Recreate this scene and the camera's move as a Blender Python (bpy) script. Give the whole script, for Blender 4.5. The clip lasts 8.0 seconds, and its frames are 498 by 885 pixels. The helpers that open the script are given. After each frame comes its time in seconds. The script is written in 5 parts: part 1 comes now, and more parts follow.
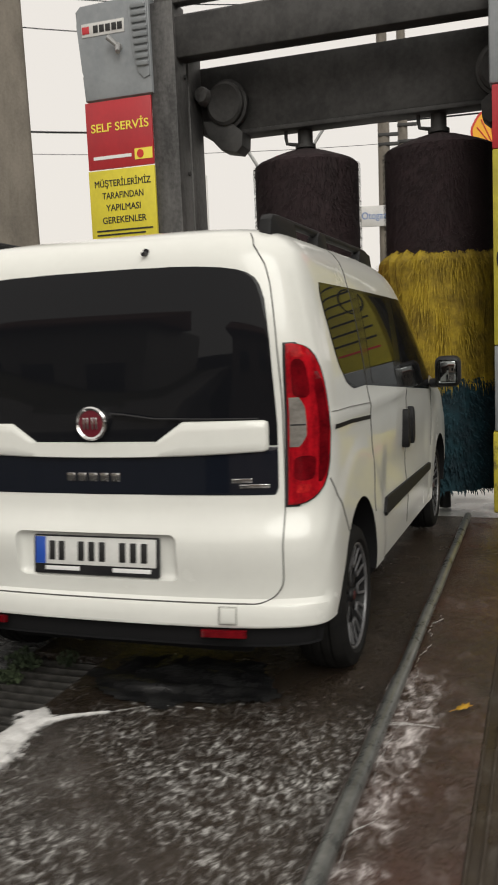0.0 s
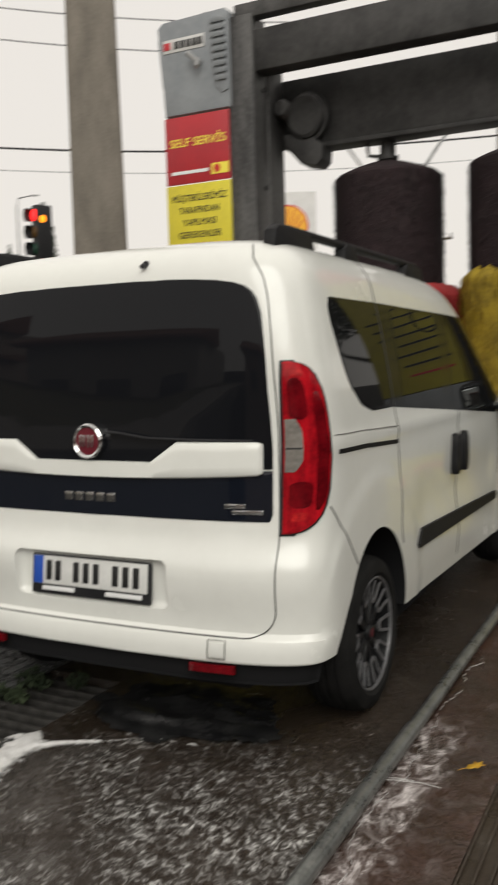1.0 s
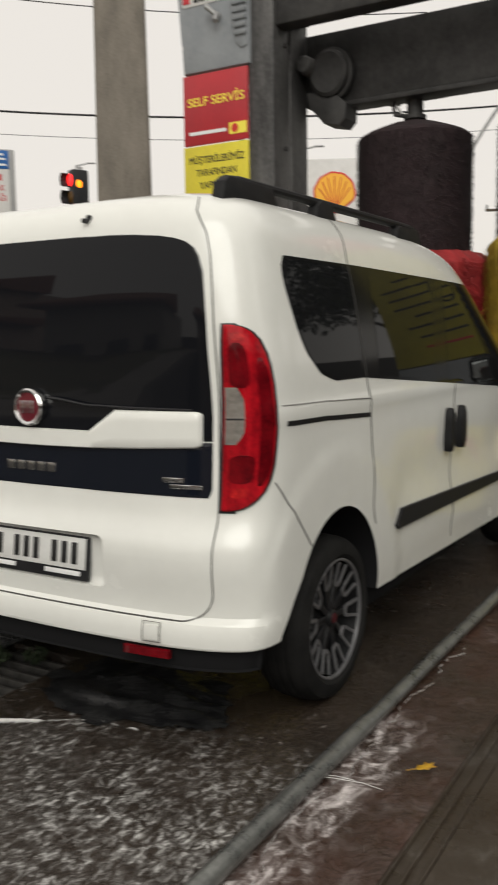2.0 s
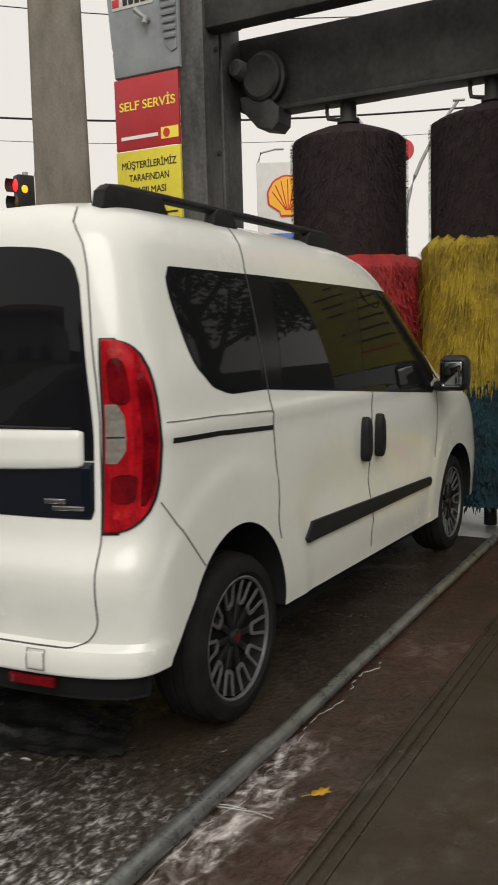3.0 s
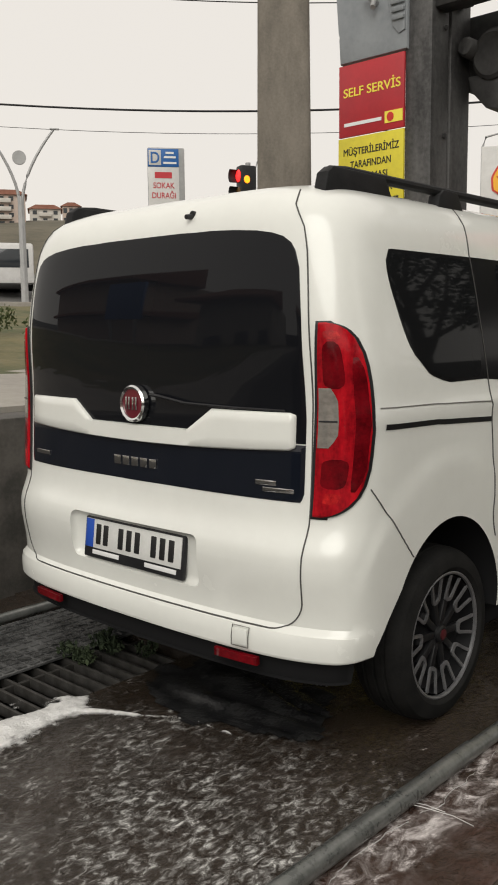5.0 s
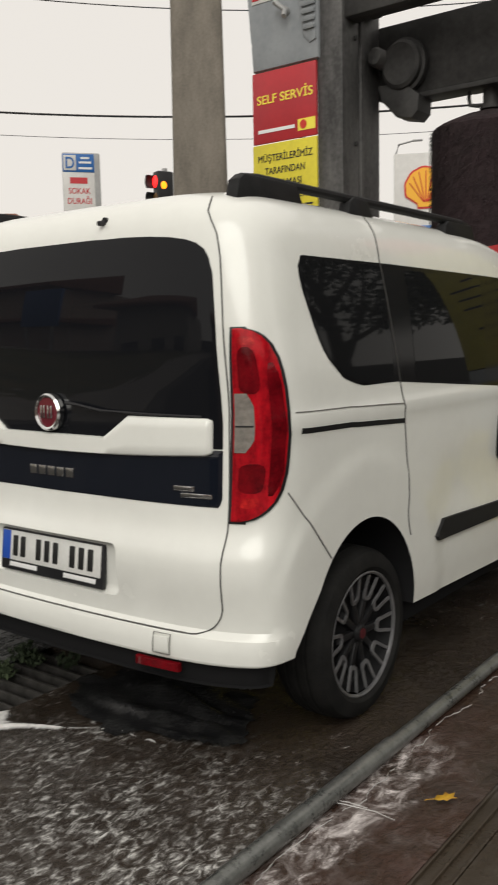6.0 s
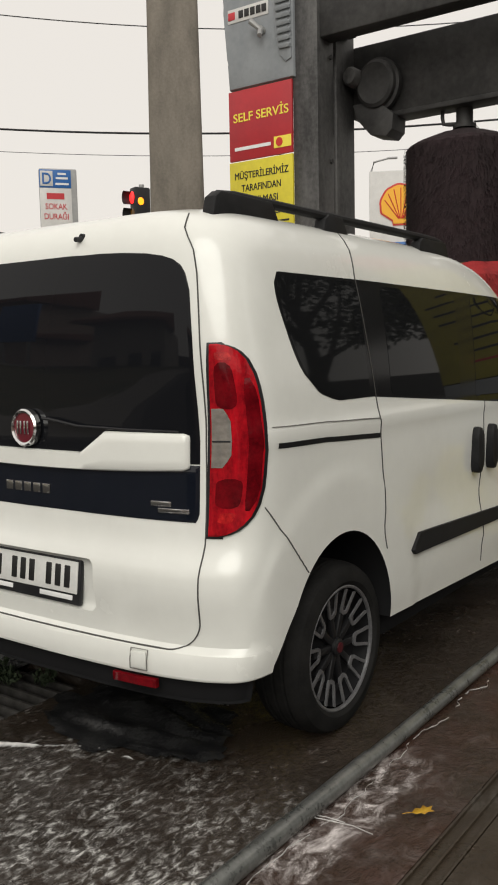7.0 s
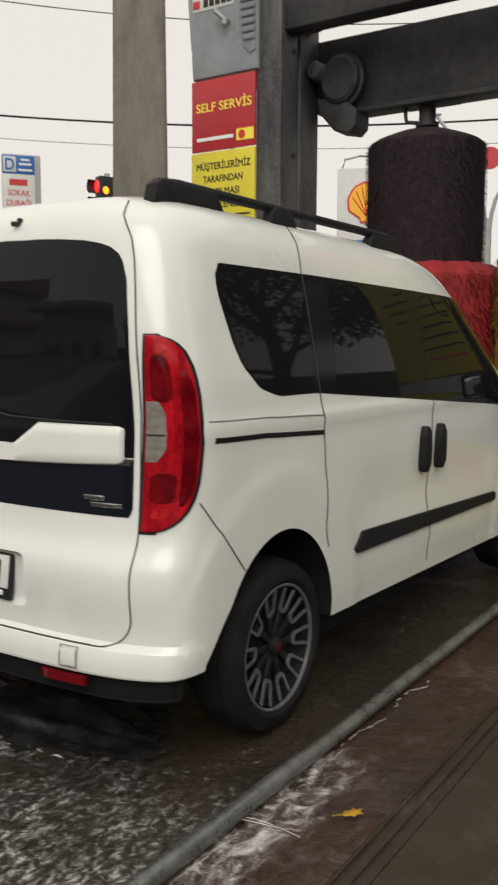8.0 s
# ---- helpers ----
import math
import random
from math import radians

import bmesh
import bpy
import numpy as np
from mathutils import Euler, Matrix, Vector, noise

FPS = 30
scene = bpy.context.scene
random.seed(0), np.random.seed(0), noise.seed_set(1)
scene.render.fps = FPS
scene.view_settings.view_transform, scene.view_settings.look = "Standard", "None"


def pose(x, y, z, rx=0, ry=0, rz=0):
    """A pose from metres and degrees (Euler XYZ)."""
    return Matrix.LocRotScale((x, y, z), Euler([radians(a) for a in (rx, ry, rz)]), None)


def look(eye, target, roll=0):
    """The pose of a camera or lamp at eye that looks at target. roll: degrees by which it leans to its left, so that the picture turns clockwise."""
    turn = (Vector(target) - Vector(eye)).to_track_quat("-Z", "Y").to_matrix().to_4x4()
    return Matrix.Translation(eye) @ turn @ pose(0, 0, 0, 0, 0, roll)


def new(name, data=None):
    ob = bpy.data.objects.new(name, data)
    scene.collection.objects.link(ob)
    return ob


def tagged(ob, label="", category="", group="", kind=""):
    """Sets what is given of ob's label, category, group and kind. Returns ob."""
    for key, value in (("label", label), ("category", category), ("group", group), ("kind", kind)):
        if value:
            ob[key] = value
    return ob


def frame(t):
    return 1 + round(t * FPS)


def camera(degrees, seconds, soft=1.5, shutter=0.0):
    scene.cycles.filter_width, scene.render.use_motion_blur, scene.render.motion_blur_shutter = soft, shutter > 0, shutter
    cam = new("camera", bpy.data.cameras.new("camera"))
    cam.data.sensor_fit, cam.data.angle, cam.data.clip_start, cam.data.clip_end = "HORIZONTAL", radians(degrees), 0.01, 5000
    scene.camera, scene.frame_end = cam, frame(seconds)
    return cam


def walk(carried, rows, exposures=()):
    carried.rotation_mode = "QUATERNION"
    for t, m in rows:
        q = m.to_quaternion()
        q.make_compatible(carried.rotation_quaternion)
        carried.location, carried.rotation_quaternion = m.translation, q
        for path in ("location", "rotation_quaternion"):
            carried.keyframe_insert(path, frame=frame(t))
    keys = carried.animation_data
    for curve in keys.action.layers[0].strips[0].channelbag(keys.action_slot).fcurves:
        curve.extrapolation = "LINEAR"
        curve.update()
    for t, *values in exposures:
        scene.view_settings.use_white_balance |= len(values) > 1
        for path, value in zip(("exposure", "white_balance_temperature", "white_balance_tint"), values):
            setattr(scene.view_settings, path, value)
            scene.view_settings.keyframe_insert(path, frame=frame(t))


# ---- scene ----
cam = camera(31.9, 8.0, 1.8, 0.6)
PATH = [
    (0, (1.615, -3.555, 1.408), (0.967, -1.677, 1.174), -2.5),
    (0.4, (1.745, -3.391, 1.412), (1.085, -1.516, 1.195), -0.7),
    (0.5, (1.775, -3.393, 1.377), (1.117, -1.51, 1.231), -0.3),
    (0.6, (1.811, -3.347, 1.396), (1.12, -1.475, 1.253), -0.8),
    (1, (1.947, -3.21, 1.395), (1.043, -1.436, 1.208), -1.7),
    (1.5, (2.111, -3.06, 1.377), (1.025, -1.395, 1.154), -1.2),
    (2, (2.174, -2.846, 1.361), (1.157, -1.142, 1.113), -0.8),
    (2.2, (2.147, -2.836, 1.38), (1.197, -1.094, 1.128), -1.5),
    (3.3, (2.407, -2.582, 1.396), (1.44, -0.847, 1.155), -1.6),
    (3.4, (2.409, -2.58, 1.404), (1.425, -0.857, 1.161), -1.8),
    (3.5, (2.409, -2.582, 1.395), (1.397, -0.872, 1.162), -2.3),
    (4, (2.367, -2.598, 1.377), (1.182, -1.007, 1.117), -1.9),
    (4.5, (2.326, -2.612, 1.377), (1.008, -1.13, 1.119), -0.6),
    (4.7, (2.316, -2.616, 1.374), (0.973, -1.157, 1.115), -0.5),
    (5.8, (2.326, -2.608, 1.369), (1.073, -1.07, 1.121), -1.4),
    (6, (2.338, -2.609, 1.373), (1.133, -1.033, 1.125), -1.2),
    (6.5, (2.344, -2.614, 1.374), (1.166, -1.015, 1.143), -1.2),
    (7, (2.346, -2.617, 1.374), (1.18, -1.006, 1.159), -1.2),
    (7.5, (2.368, -2.596, 1.374), (1.216, -0.972, 1.185), -0.5),
    (8, (2.391, -2.523, 1.369), (1.288, -0.87, 1.141), 0.3),
]
walk(cam, [(t, look(eye, target, roll)) for t, eye, target, roll in PATH])

# ---- world, sun, exposure ----
scene.view_settings.exposure = 0.0
world = bpy.data.worlds.new("overcast")
scene.world = world
world.use_nodes = True
wn, wl = world.node_tree.nodes, world.node_tree.links
wn.clear()
sky = wn.new("ShaderNodeTexSky")
sky.sky_type = "NISHITA"
sky.sun_disc = False
sky.sun_elevation, sky.sun_rotation = radians(37), radians(149)
sky.dust_density, sky.air_density, sky.ozone_density = 6.0, 1.0, 0.5
haze = wn.new("ShaderNodeRGB")
haze.outputs[0].default_value = (7.45, 7.02, 6.45, 1)
cover = wn.new("ShaderNodeMixRGB")
cover.inputs[0].default_value = 0.93
backgr = wn.new("ShaderNodeBackground")
backgr.inputs[1].default_value = 0.12
wout = wn.new("ShaderNodeOutputWorld")
wl.new(sky.outputs[0], cover.inputs[1])
wl.new(haze.outputs[0], cover.inputs[2])
wl.new(cover.outputs[0], backgr.inputs[0])
wl.new(backgr.outputs[0], wout.inputs[0])

sun = new("sun", bpy.data.lights.new("sun", "SUN"))
sun.data.energy, sun.data.angle, sun.data.color = 1.58, radians(45), (0.985, 0.985, 0.92)
sun.matrix_world = look((7.0, -11.5, 10.0), (0, 0, 0))


# ---- materials ----
def material(name, colour, rough=0.6, metal=0.0, spec=0.5, coat=0.0):
    m = bpy.data.materials.new(name)
    m.use_nodes = True
    b = m.node_tree.nodes["Principled BSDF"]
    b.inputs["Base Color"].default_value = (*colour, 1)
    b.inputs["Roughness"].default_value = rough
    b.inputs["Metallic"].default_value = metal
    b.inputs["Specular IOR Level"].default_value = spec
    b.inputs["Coat Weight"].default_value = coat
    b.inputs["Coat Roughness"].default_value = 0.04
    return m


def ramp_of(nt, source, stops):
    r = nt.nodes.new("ShaderNodeValToRGB")
    els = r.color_ramp.elements
    while len(els) < len(stops):
        els.new(0.5)
    for e, (p, c) in zip(els, stops):
        e.position, e.color = p, (*c, 1)
    nt.links.new(source, r.inputs[0])
    return r.outputs[0]


def noise_of(nt, scale, detail=6.0, rough=0.6, stretch=None, distortion=0.0):
    tc = nt.nodes.new("ShaderNodeTexCoord")
    n = nt.nodes.new("ShaderNodeTexNoise")
    n.inputs["Scale"].default_value, n.inputs["Detail"].default_value = scale, detail
    n.inputs["Roughness"].default_value, n.inputs["Distortion"].default_value = rough, distortion
    if stretch:
        mp = nt.nodes.new("ShaderNodeMapping")
        mp.inputs["Scale"].default_value = stretch
        nt.links.new(tc.outputs["Object"], mp.inputs[0])
        nt.links.new(mp.outputs[0], n.inputs["Vector"])
    else:
        nt.links.new(tc.outputs["Object"], n.inputs["Vector"])
    return n.outputs["Fac"]


def bump_of(nt, source, strength, distance):
    b = nt.nodes.new("ShaderNodeBump")
    b.inputs["Strength"].default_value, b.inputs["Distance"].default_value = strength, distance
    nt.links.new(source, b.inputs["Height"])
    nt.links.new(b.outputs[0], nt.nodes["Principled BSDF"].inputs["Normal"])


def worn(name, c1, c2, scale, rough=(0.4, 0.7), metal=0.0, bump=0.15, dist=0.003, lo=0.35, hi=0.65, stretch=None, spec=0.5):
    """Two tones of one surface, mixed by a coarse and a fine grain, with relief."""
    m = material(name, c1, rough[0], metal, spec)
    nt = m.node_tree
    p = nt.nodes["Principled BSDF"]
    coarse, fine = noise_of(nt, scale, 6, 0.65, stretch), noise_of(nt, scale * 9, 4, 0.6)
    mx = nt.nodes.new("ShaderNodeMath")
    mx.operation = "MULTIPLY_ADD"
    mx.inputs[1].default_value, mx.inputs[2].default_value = 0.35, -0.17
    nt.links.new(fine, mx.inputs[0])
    ad = nt.nodes.new("ShaderNodeMath")
    nt.links.new(coarse, ad.inputs[0])
    nt.links.new(mx.outputs[0], ad.inputs[1])
    nt.links.new(ramp_of(nt, ad.outputs[0], [(lo, c1), (hi, c2)]), p.inputs["Base Color"])
    rr = nt.nodes.new("ShaderNodeMapRange")
    rr.inputs[3].default_value, rr.inputs[4].default_value = rough
    nt.links.new(ad.outputs[0], rr.inputs[0])
    nt.links.new(rr.outputs[0], p.inputs["Roughness"])
    bump_of(nt, fine, bump, dist)
    return m


def wet_floor(name, c1, c2, foam, foam_scale, foam_lo, foam_hi, rough=(0.08, 0.42), relief=0.5, film=18.0, spec=0.5, curls=0.8, drift=(-1.3, -0.9), side=(0.0, 1.0, 1.0, 1.0), kept=0.0):
    """Wet concrete: standing water with a rippled film, damp rough patches and lather drifting over it."""
    m = material(name, c1, 0.2, 0.0, spec)
    nt = m.node_tree
    p = nt.nodes["Principled BSDF"]
    base = ramp_of(nt, noise_of(nt, 1.7, 8, 0.65), [(0.35, c1), (0.68, c2)])
    swirl = noise_of(nt, foam_scale, 8, 0.68, (1.0, 0.7, 1.0), 0.7)
    field = noise_of(nt, 0.8, 3, 0.5)
    add = nt.nodes.new("ShaderNodeMath")
    add.operation = "MULTIPLY_ADD"
    add.inputs[1].default_value, add.inputs[2].default_value = 0.9, -0.45
    nt.links.new(field, add.inputs[0])
    tot = nt.nodes.new("ShaderNodeMath")
    nt.links.new(swirl, tot.inputs[0])
    nt.links.new(add.outputs[0], tot.inputs[1])
    bank = ramp_of(nt, tot.outputs[0], [(foam_lo, (0, 0, 0)), ((foam_lo * 2 + foam_hi) / 3, (0.15, 0.15, 0.15)), (foam_hi, (0.9, 0.9, 0.9))])
    speck = ramp_of(nt, noise_of(nt, film, 8, 0.72, (1.0, 0.6, 1.0), 0.55), [(0.44, (0, 0, 0)), (0.52, (0.14, 0.14, 0.14)), (0.57, (0.42, 0.42, 0.42)), (0.625, (1, 1, 1))])
    tc = nt.nodes.new("ShaderNodeTexCoord")
    sep = nt.nodes.new("ShaderNodeSeparateXYZ")
    nt.links.new(tc.outputs["Object"], sep.inputs[0])
    wav = nt.nodes.new("ShaderNodeMath")
    wav.operation = "MULTIPLY_ADD"
    wav.inputs[1].default_value = -0.9
    nt.links.new(noise_of(nt, 2.6, 4, 0.6), wav.inputs[0])
    nt.links.new(sep.outputs[1], wav.inputs[2])
    reach = nt.nodes.new("ShaderNodeMapRange")
    reach.interpolation_type = "SMOOTHSTEP"
    reach.inputs[1].default_value, reach.inputs[2].default_value = drift
    reach.inputs[3].default_value, reach.inputs[4].default_value = curls, 0.0
    nt.links.new(wav.outputs[0], reach.inputs[0])
    where = ramp_of(nt, noise_of(nt, 2.4, 5, 0.65), [(0.40, (0.08, 0.08, 0.08)), (0.60, (1, 1, 1))])
    across = nt.nodes.new("ShaderNodeMath")
    across.operation = "MULTIPLY_ADD"
    across.inputs[1].default_value = 0.22
    nt.links.new(noise_of(nt, 5.0, 5, 0.65), across.inputs[0])
    nt.links.new(sep.outputs[0], across.inputs[2])
    bound = nt.nodes.new("ShaderNodeMapRange")
    for slot, value in zip((1, 2, 3, 4), side):
        bound.inputs[slot].default_value = value
    nt.links.new(across.outputs[0], bound.inputs[0])
    near = nt.nodes.new("ShaderNodeMath")
    near.operation = "MULTIPLY"
    nt.links.new(reach.outputs[0], near.inputs[0])
    nt.links.new(bound.outputs[0], near.inputs[1])
    part_way = nt.nodes.new("ShaderNodeMixRGB")
    part_way.blend_type = "MULTIPLY"
    part_way.inputs[0].default_value = 1.0
    nt.links.new(where, part_way.inputs[1])
    nt.links.new(near.outputs[0], part_way.inputs[2])
    veil = nt.nodes.new("ShaderNodeMixRGB")
    veil.blend_type = "MULTIPLY"
    veil.inputs[0].default_value = 1.0
    nt.links.new(speck, veil.inputs[1])
    nt.links.new(part_way.outputs[0], veil.inputs[2])
    both = nt.nodes.new("ShaderNodeMixRGB")
    both.blend_type = "LIGHTEN"
    both.inputs[0].default_value = 1.0
    bounded = nt.nodes.new("ShaderNodeMixRGB")
    bounded.blend_type = "MULTIPLY"
    bounded.inputs[0].default_value = kept
    nt.links.new(bank, bounded.inputs[1])
    nt.links.new(near.outputs[0], bounded.inputs[2])
    nt.links.new(bounded.outputs[0], both.inputs[1])
    nt.links.new(veil.outputs[0], both.inputs[2])
    mask = both.outputs[0]
    mixer = nt.nodes.new("ShaderNodeMixRGB")
    mixer.inputs[2].default_value = (*foam, 1)
    nt.links.new(mask, mixer.inputs[0])
    nt.links.new(base, mixer.inputs[1])
    nt.links.new(mixer.outputs[0], p.inputs["Base Color"])
    rr = nt.nodes.new("ShaderNodeMapRange")
    rr.inputs[1].default_value, rr.inputs[2].default_value = 0.38, 0.62
    rr.inputs[3].default_value, rr.inputs[4].default_value = rough
    nt.links.new(noise_of(nt, 2.2, 5, 0.6), rr.inputs[0])
    nt.links.new(rr.outputs[0], p.inputs["Roughness"])
    h = nt.nodes.new("ShaderNodeMath")
    h.operation = "MULTIPLY_ADD"
    h.inputs[1].default_value = 1.6
    nt.links.new(noise_of(nt, film, 5, 0.62, (1.0, 0.7, 1.0), 2.2), h.inputs[0])
    nt.links.new(tot.outputs[0], h.inputs[2])
    bump_of(nt, h.outputs[0], relief, 0.02)
    return m


PAINT = worn("white_car_paint", (0.80, 0.805, 0.765), (0.755, 0.758, 0.72), 1.6, (0.22, 0.3), 0, 0.02, 0.0004)
PAINT.node_tree.nodes["Principled BSDF"].inputs["Coat Weight"].default_value = 0.6
TINT = material("tinted_glass", (0.010, 0.0105, 0.0115), 0.03, 0, 0.07)
REARGLASS = material("tinted_rear_glass", (0.008, 0.0085, 0.0105), 0.02, 0, 0.20)
PILLAR = material("black_pillar_trim", (0.011, 0.011, 0.012), 0.12, 0, 0.07)
GLOSS = material("gloss_black_trim", (0.008, 0.010, 0.016), 0.06, 0, 0.5)
PLASTIC = worn("black_plastic", (0.012, 0.012, 0.014), (0.02, 0.02, 0.022), 14, (0.35, 0.55), 0, 0.1, 0.001, spec=0.35)
GAP = material("panel_gap", (0.045, 0.045, 0.042), 0.8)
STRIPBLACK = worn("black_rubbing_strip", (0.013, 0.013, 0.014), (0.020, 0.020, 0.021), 14, (0.5, 0.65), 0, 0.1, 0.001, spec=0.15)
LINER = material("wheel_arch_liner", (0.013, 0.013, 0.014), 0.9, 0, 0.1)
DOORGAP = material("door_shut_line", (0.06, 0.058, 0.055), 0.7)
HAIRLINE = material("fine_panel_line", (0.16, 0.155, 0.145), 0.7)
REDLAMP = worn("red_lamp_lens", (0.16, 0.003, 0.007), (0.50, 0.008, 0.016), 7, (0.04, 0.10), 0, 0.10, 0.002, stretch=(2.6, 2.6, 0.6), spec=0.35)
REDDEEP = worn("deep_red_lamp", (0.075, 0.0015, 0.004), (0.17, 0.003, 0.007), 14, (0.05, 0.15), 0, 0.1, 0.001, spec=0.3)
REDBRIGHT = worn("bright_red_lens", (0.60, 0.02, 0.02), (0.30, 0.006, 0.01), 40, (0.05, 0.12), 0, 0.2, 0.001)
CLEAR = worn("clear_lamp_lens", (0.24, 0.22, 0.20), (0.50, 0.47, 0.43), 5, (0.04, 0.10), 0.5, 0.05, 0.001, stretch=(1, 1, 2.5))
CHROME = material("chrome", (0.75, 0.75, 0.75), 0.12, 1.0)
RUBBER = worn("tyre_rubber", (0.010, 0.010, 0.010), (0.018, 0.0175, 0.017), 12, (0.65, 0.85), 0, 0.2, 0.002, spec=0.12)
ALLOY = worn("machined_alloy", (0.30, 0.30, 0.31), (0.20, 0.20, 0.21), 20, (0.35, 0.5), 0.7, 0.05, 0.0005)
RIMBLACK = material("black_rim", (0.011, 0.011, 0.012), 0.4, 0, 0.3)
CAPRED = material("cap_red", (0.07, 0.008, 0.012), 0.3)
BADGERED = material("badge_red", (0.13, 0.012, 0.022), 0.2, 0, 0.5, 0.5)
PLATEWHITE = worn("plate_white", (0.72, 0.72, 0.70), (0.62, 0.62, 0.60), 9, (0.35, 0.5), 0, 0.02, 0.0003)
PLATEBLUE = material("plate_blue", (0.02, 0.08, 0.42), 0.4)
INK = material("black_ink", (0.012, 0.012, 0.012), 0.5)
WHITEINK = material("white_ink", (0.75, 0.75, 0.75), 0.5)
GALV = worn("galvanised_steel", (0.12, 0.125, 0.12), (0.25, 0.255, 0.245), 9, (0.18, 0.4), 0.6, 0.15, 0.002)
GANTRYSTEEL = worn("weathered_grey_steel", (0.030, 0.029, 0.029), (0.115, 0.112, 0.11), 3.2, (0.45, 0.7), 0.3, 0.2, 0.003, stretch=(1, 1, 0.25))
DARKSTEEL = worn("grimy_dark_steel", (0.022, 0.0215, 0.0215), (0.058, 0.056, 0.055), 2.6, (0.5, 0.75), 0.2, 0.25, 0.004)
COVERGREY = worn("grey_cover_plastic", (0.20, 0.215, 0.23), (0.26, 0.275, 0.29), 2.4, (0.35, 0.5), 0, 0.05, 0.001)
SIGNRED = worn("red_sign_sheet", (0.45, 0.022, 0.03), (0.38, 0.02, 0.028), 3, (0.35, 0.5), 0, 0.02, 0.0005)
# yellow darkened in its colour, to dim its reflection in the van's windows
PANELYELLOW = worn("dimmed_yellow_sheet", (0.46, 0.40, 0.03), (0.34, 0.29, 0.03), 3, (0.45, 0.6), 0, 0.03, 0.0005)
SIGNYELLOW = worn("yellow_sign_sheet", (0.66, 0.56, 0.03), (0.56, 0.47, 0.03), 3, (0.4, 0.55), 0, 0.03, 0.0005)
YELLOWINK = material("yellow_ink", (0.85, 0.72, 0.08), 0.5)
OLDYELLOW = worn("chipped_yellow_paint", (0.50, 0.42, 0.04), (0.10, 0.085, 0.04), 7, (0.45, 0.7), 0, 0.3, 0.003, 0.45, 0.62)
MAROON = worn("maroon_bristle", (0.014, 0.0065, 0.008), (0.022, 0.0105, 0.013), 5, (0.8, 0.95), 0, 0.3, 0.01)
BRUSHYEL = worn("yellow_bristle", (0.40, 0.285, 0.015), (0.17, 0.115, 0.010), 4, (0.7, 0.9), 0, 0.3, 0.01)
BRUSHRED = worn("red_bristle", (0.34, 0.018, 0.020), (0.22, 0.014, 0.016), 7, (0.7, 0.9), 0, 0.3, 0.01)
BRUSHBLUE = worn("blue_bristle", (0.004, 0.020, 0.030), (0.006, 0.040, 0.055), 7, (0.7, 0.9), 0, 0.3, 0.01)
CONCRETE = worn("pole_concrete", (0.13, 0.115, 0.096), (0.215, 0.19, 0.16), 4, (0.75, 0.9), 0, 0.4, 0.004, stretch=(1, 1, 0.3))
WALLCON = worn("damp_wall_concrete", (0.05, 0.047, 0.042), (0.11, 0.10, 0.09), 5, (0.6, 0.85), 0, 0.4, 0.006)
FLOORBAY = wet_floor("wet_bay_floor", (0.022, 0.0155, 0.011), (0.043, 0.031, 0.023), (0.78, 0.77, 0.75), 19, 0.66, 0.86, (0.05, 0.30), 0.55, 36, 0.5, 0.95, (-1.30, -0.80), (-0.35, 0.80, 0.22, 1.0))
FLOORRED = wet_floor("wet_red_floor", (0.034, 0.024, 0.017), (0.064, 0.029, 0.021), (0.82, 0.76, 0.75), 10, 0.50, 0.72, (0.06, 0.3), 0.35, 18, 0.5, 1.0, (-0.85, -0.35), (1.28, 1.35, 1.0, 0.03), 0.94)
FLOOROUT = wet_floor("damp_brown_floor", (0.028, 0.020, 0.0135), (0.046, 0.034, 0.023), (0.4, 0.38, 0.35), 20, 0.86, 0.93, (0.18, 0.55), 0.12, 9, 0.4, 0.12, (-0.6, 0.0))
FLOORFAR = wet_floor("foamy_light_floor", (0.55, 0.54, 0.52), (0.66, 0.65, 0.63), (0.82, 0.82, 0.81), 9, 0.42, 0.66, (0.2, 0.5), 0.2, 10, 0.5, 0.0)
FOAM = worn("white_lather", (0.80, 0.79, 0.78), (0.60, 0.59, 0.58), 14, (0.3, 0.55), 0, 0.5, 0.01)
nt = FOAM.node_tree
tc = nt.nodes.new("ShaderNodeTexCoord")
sep = nt.nodes.new("ShaderNodeSeparateXYZ")
nt.links.new(tc.outputs["Object"], sep.inputs[0])
thick = nt.nodes.new("ShaderNodeMapRange")
thick.inputs[1].default_value, thick.inputs[2].default_value = 0.0, 0.011
thick.inputs[3].default_value, thick.inputs[4].default_value = -0.55, 0.95
thick.clamp = False
nt.links.new(sep.outputs[2], thick.inputs[0])
lace = nt.nodes.new("ShaderNodeMath")
lace.use_clamp = True
nt.links.new(thick.outputs[0], lace.inputs[0])
nt.links.new(noise_of(nt, 60, 5, 0.65, None, 1.0), lace.inputs[1])
nt.links.new(lace.outputs[0], nt.nodes["Principled BSDF"].inputs["Alpha"])
GRATE = worn("iron_grate", (0.05, 0.047, 0.043), (0.10, 0.095, 0.09), 15, (0.35, 0.6), 0.6, 0.2, 0.002)
MATRUB = worn("wet_rubber_mat", (0.035, 0.035, 0.035), (0.12, 0.12, 0.12), 6, (0.15, 0.4), 0, 0.4, 0.006)
PIT = material("drain_pit", (0.01, 0.012, 0.008), 0.9)
ASPHALT = worn("asphalt", (0.045, 0.044, 0.043), (0.065, 0.063, 0.06), 3, (0.7, 0.9), 0, 0.4, 0.004)
PAVE = worn("pavement_concrete", (0.26, 0.24, 0.215), (0.34, 0.315, 0.28), 2.5, (0.75, 0.9), 0, 0.3, 0.004)
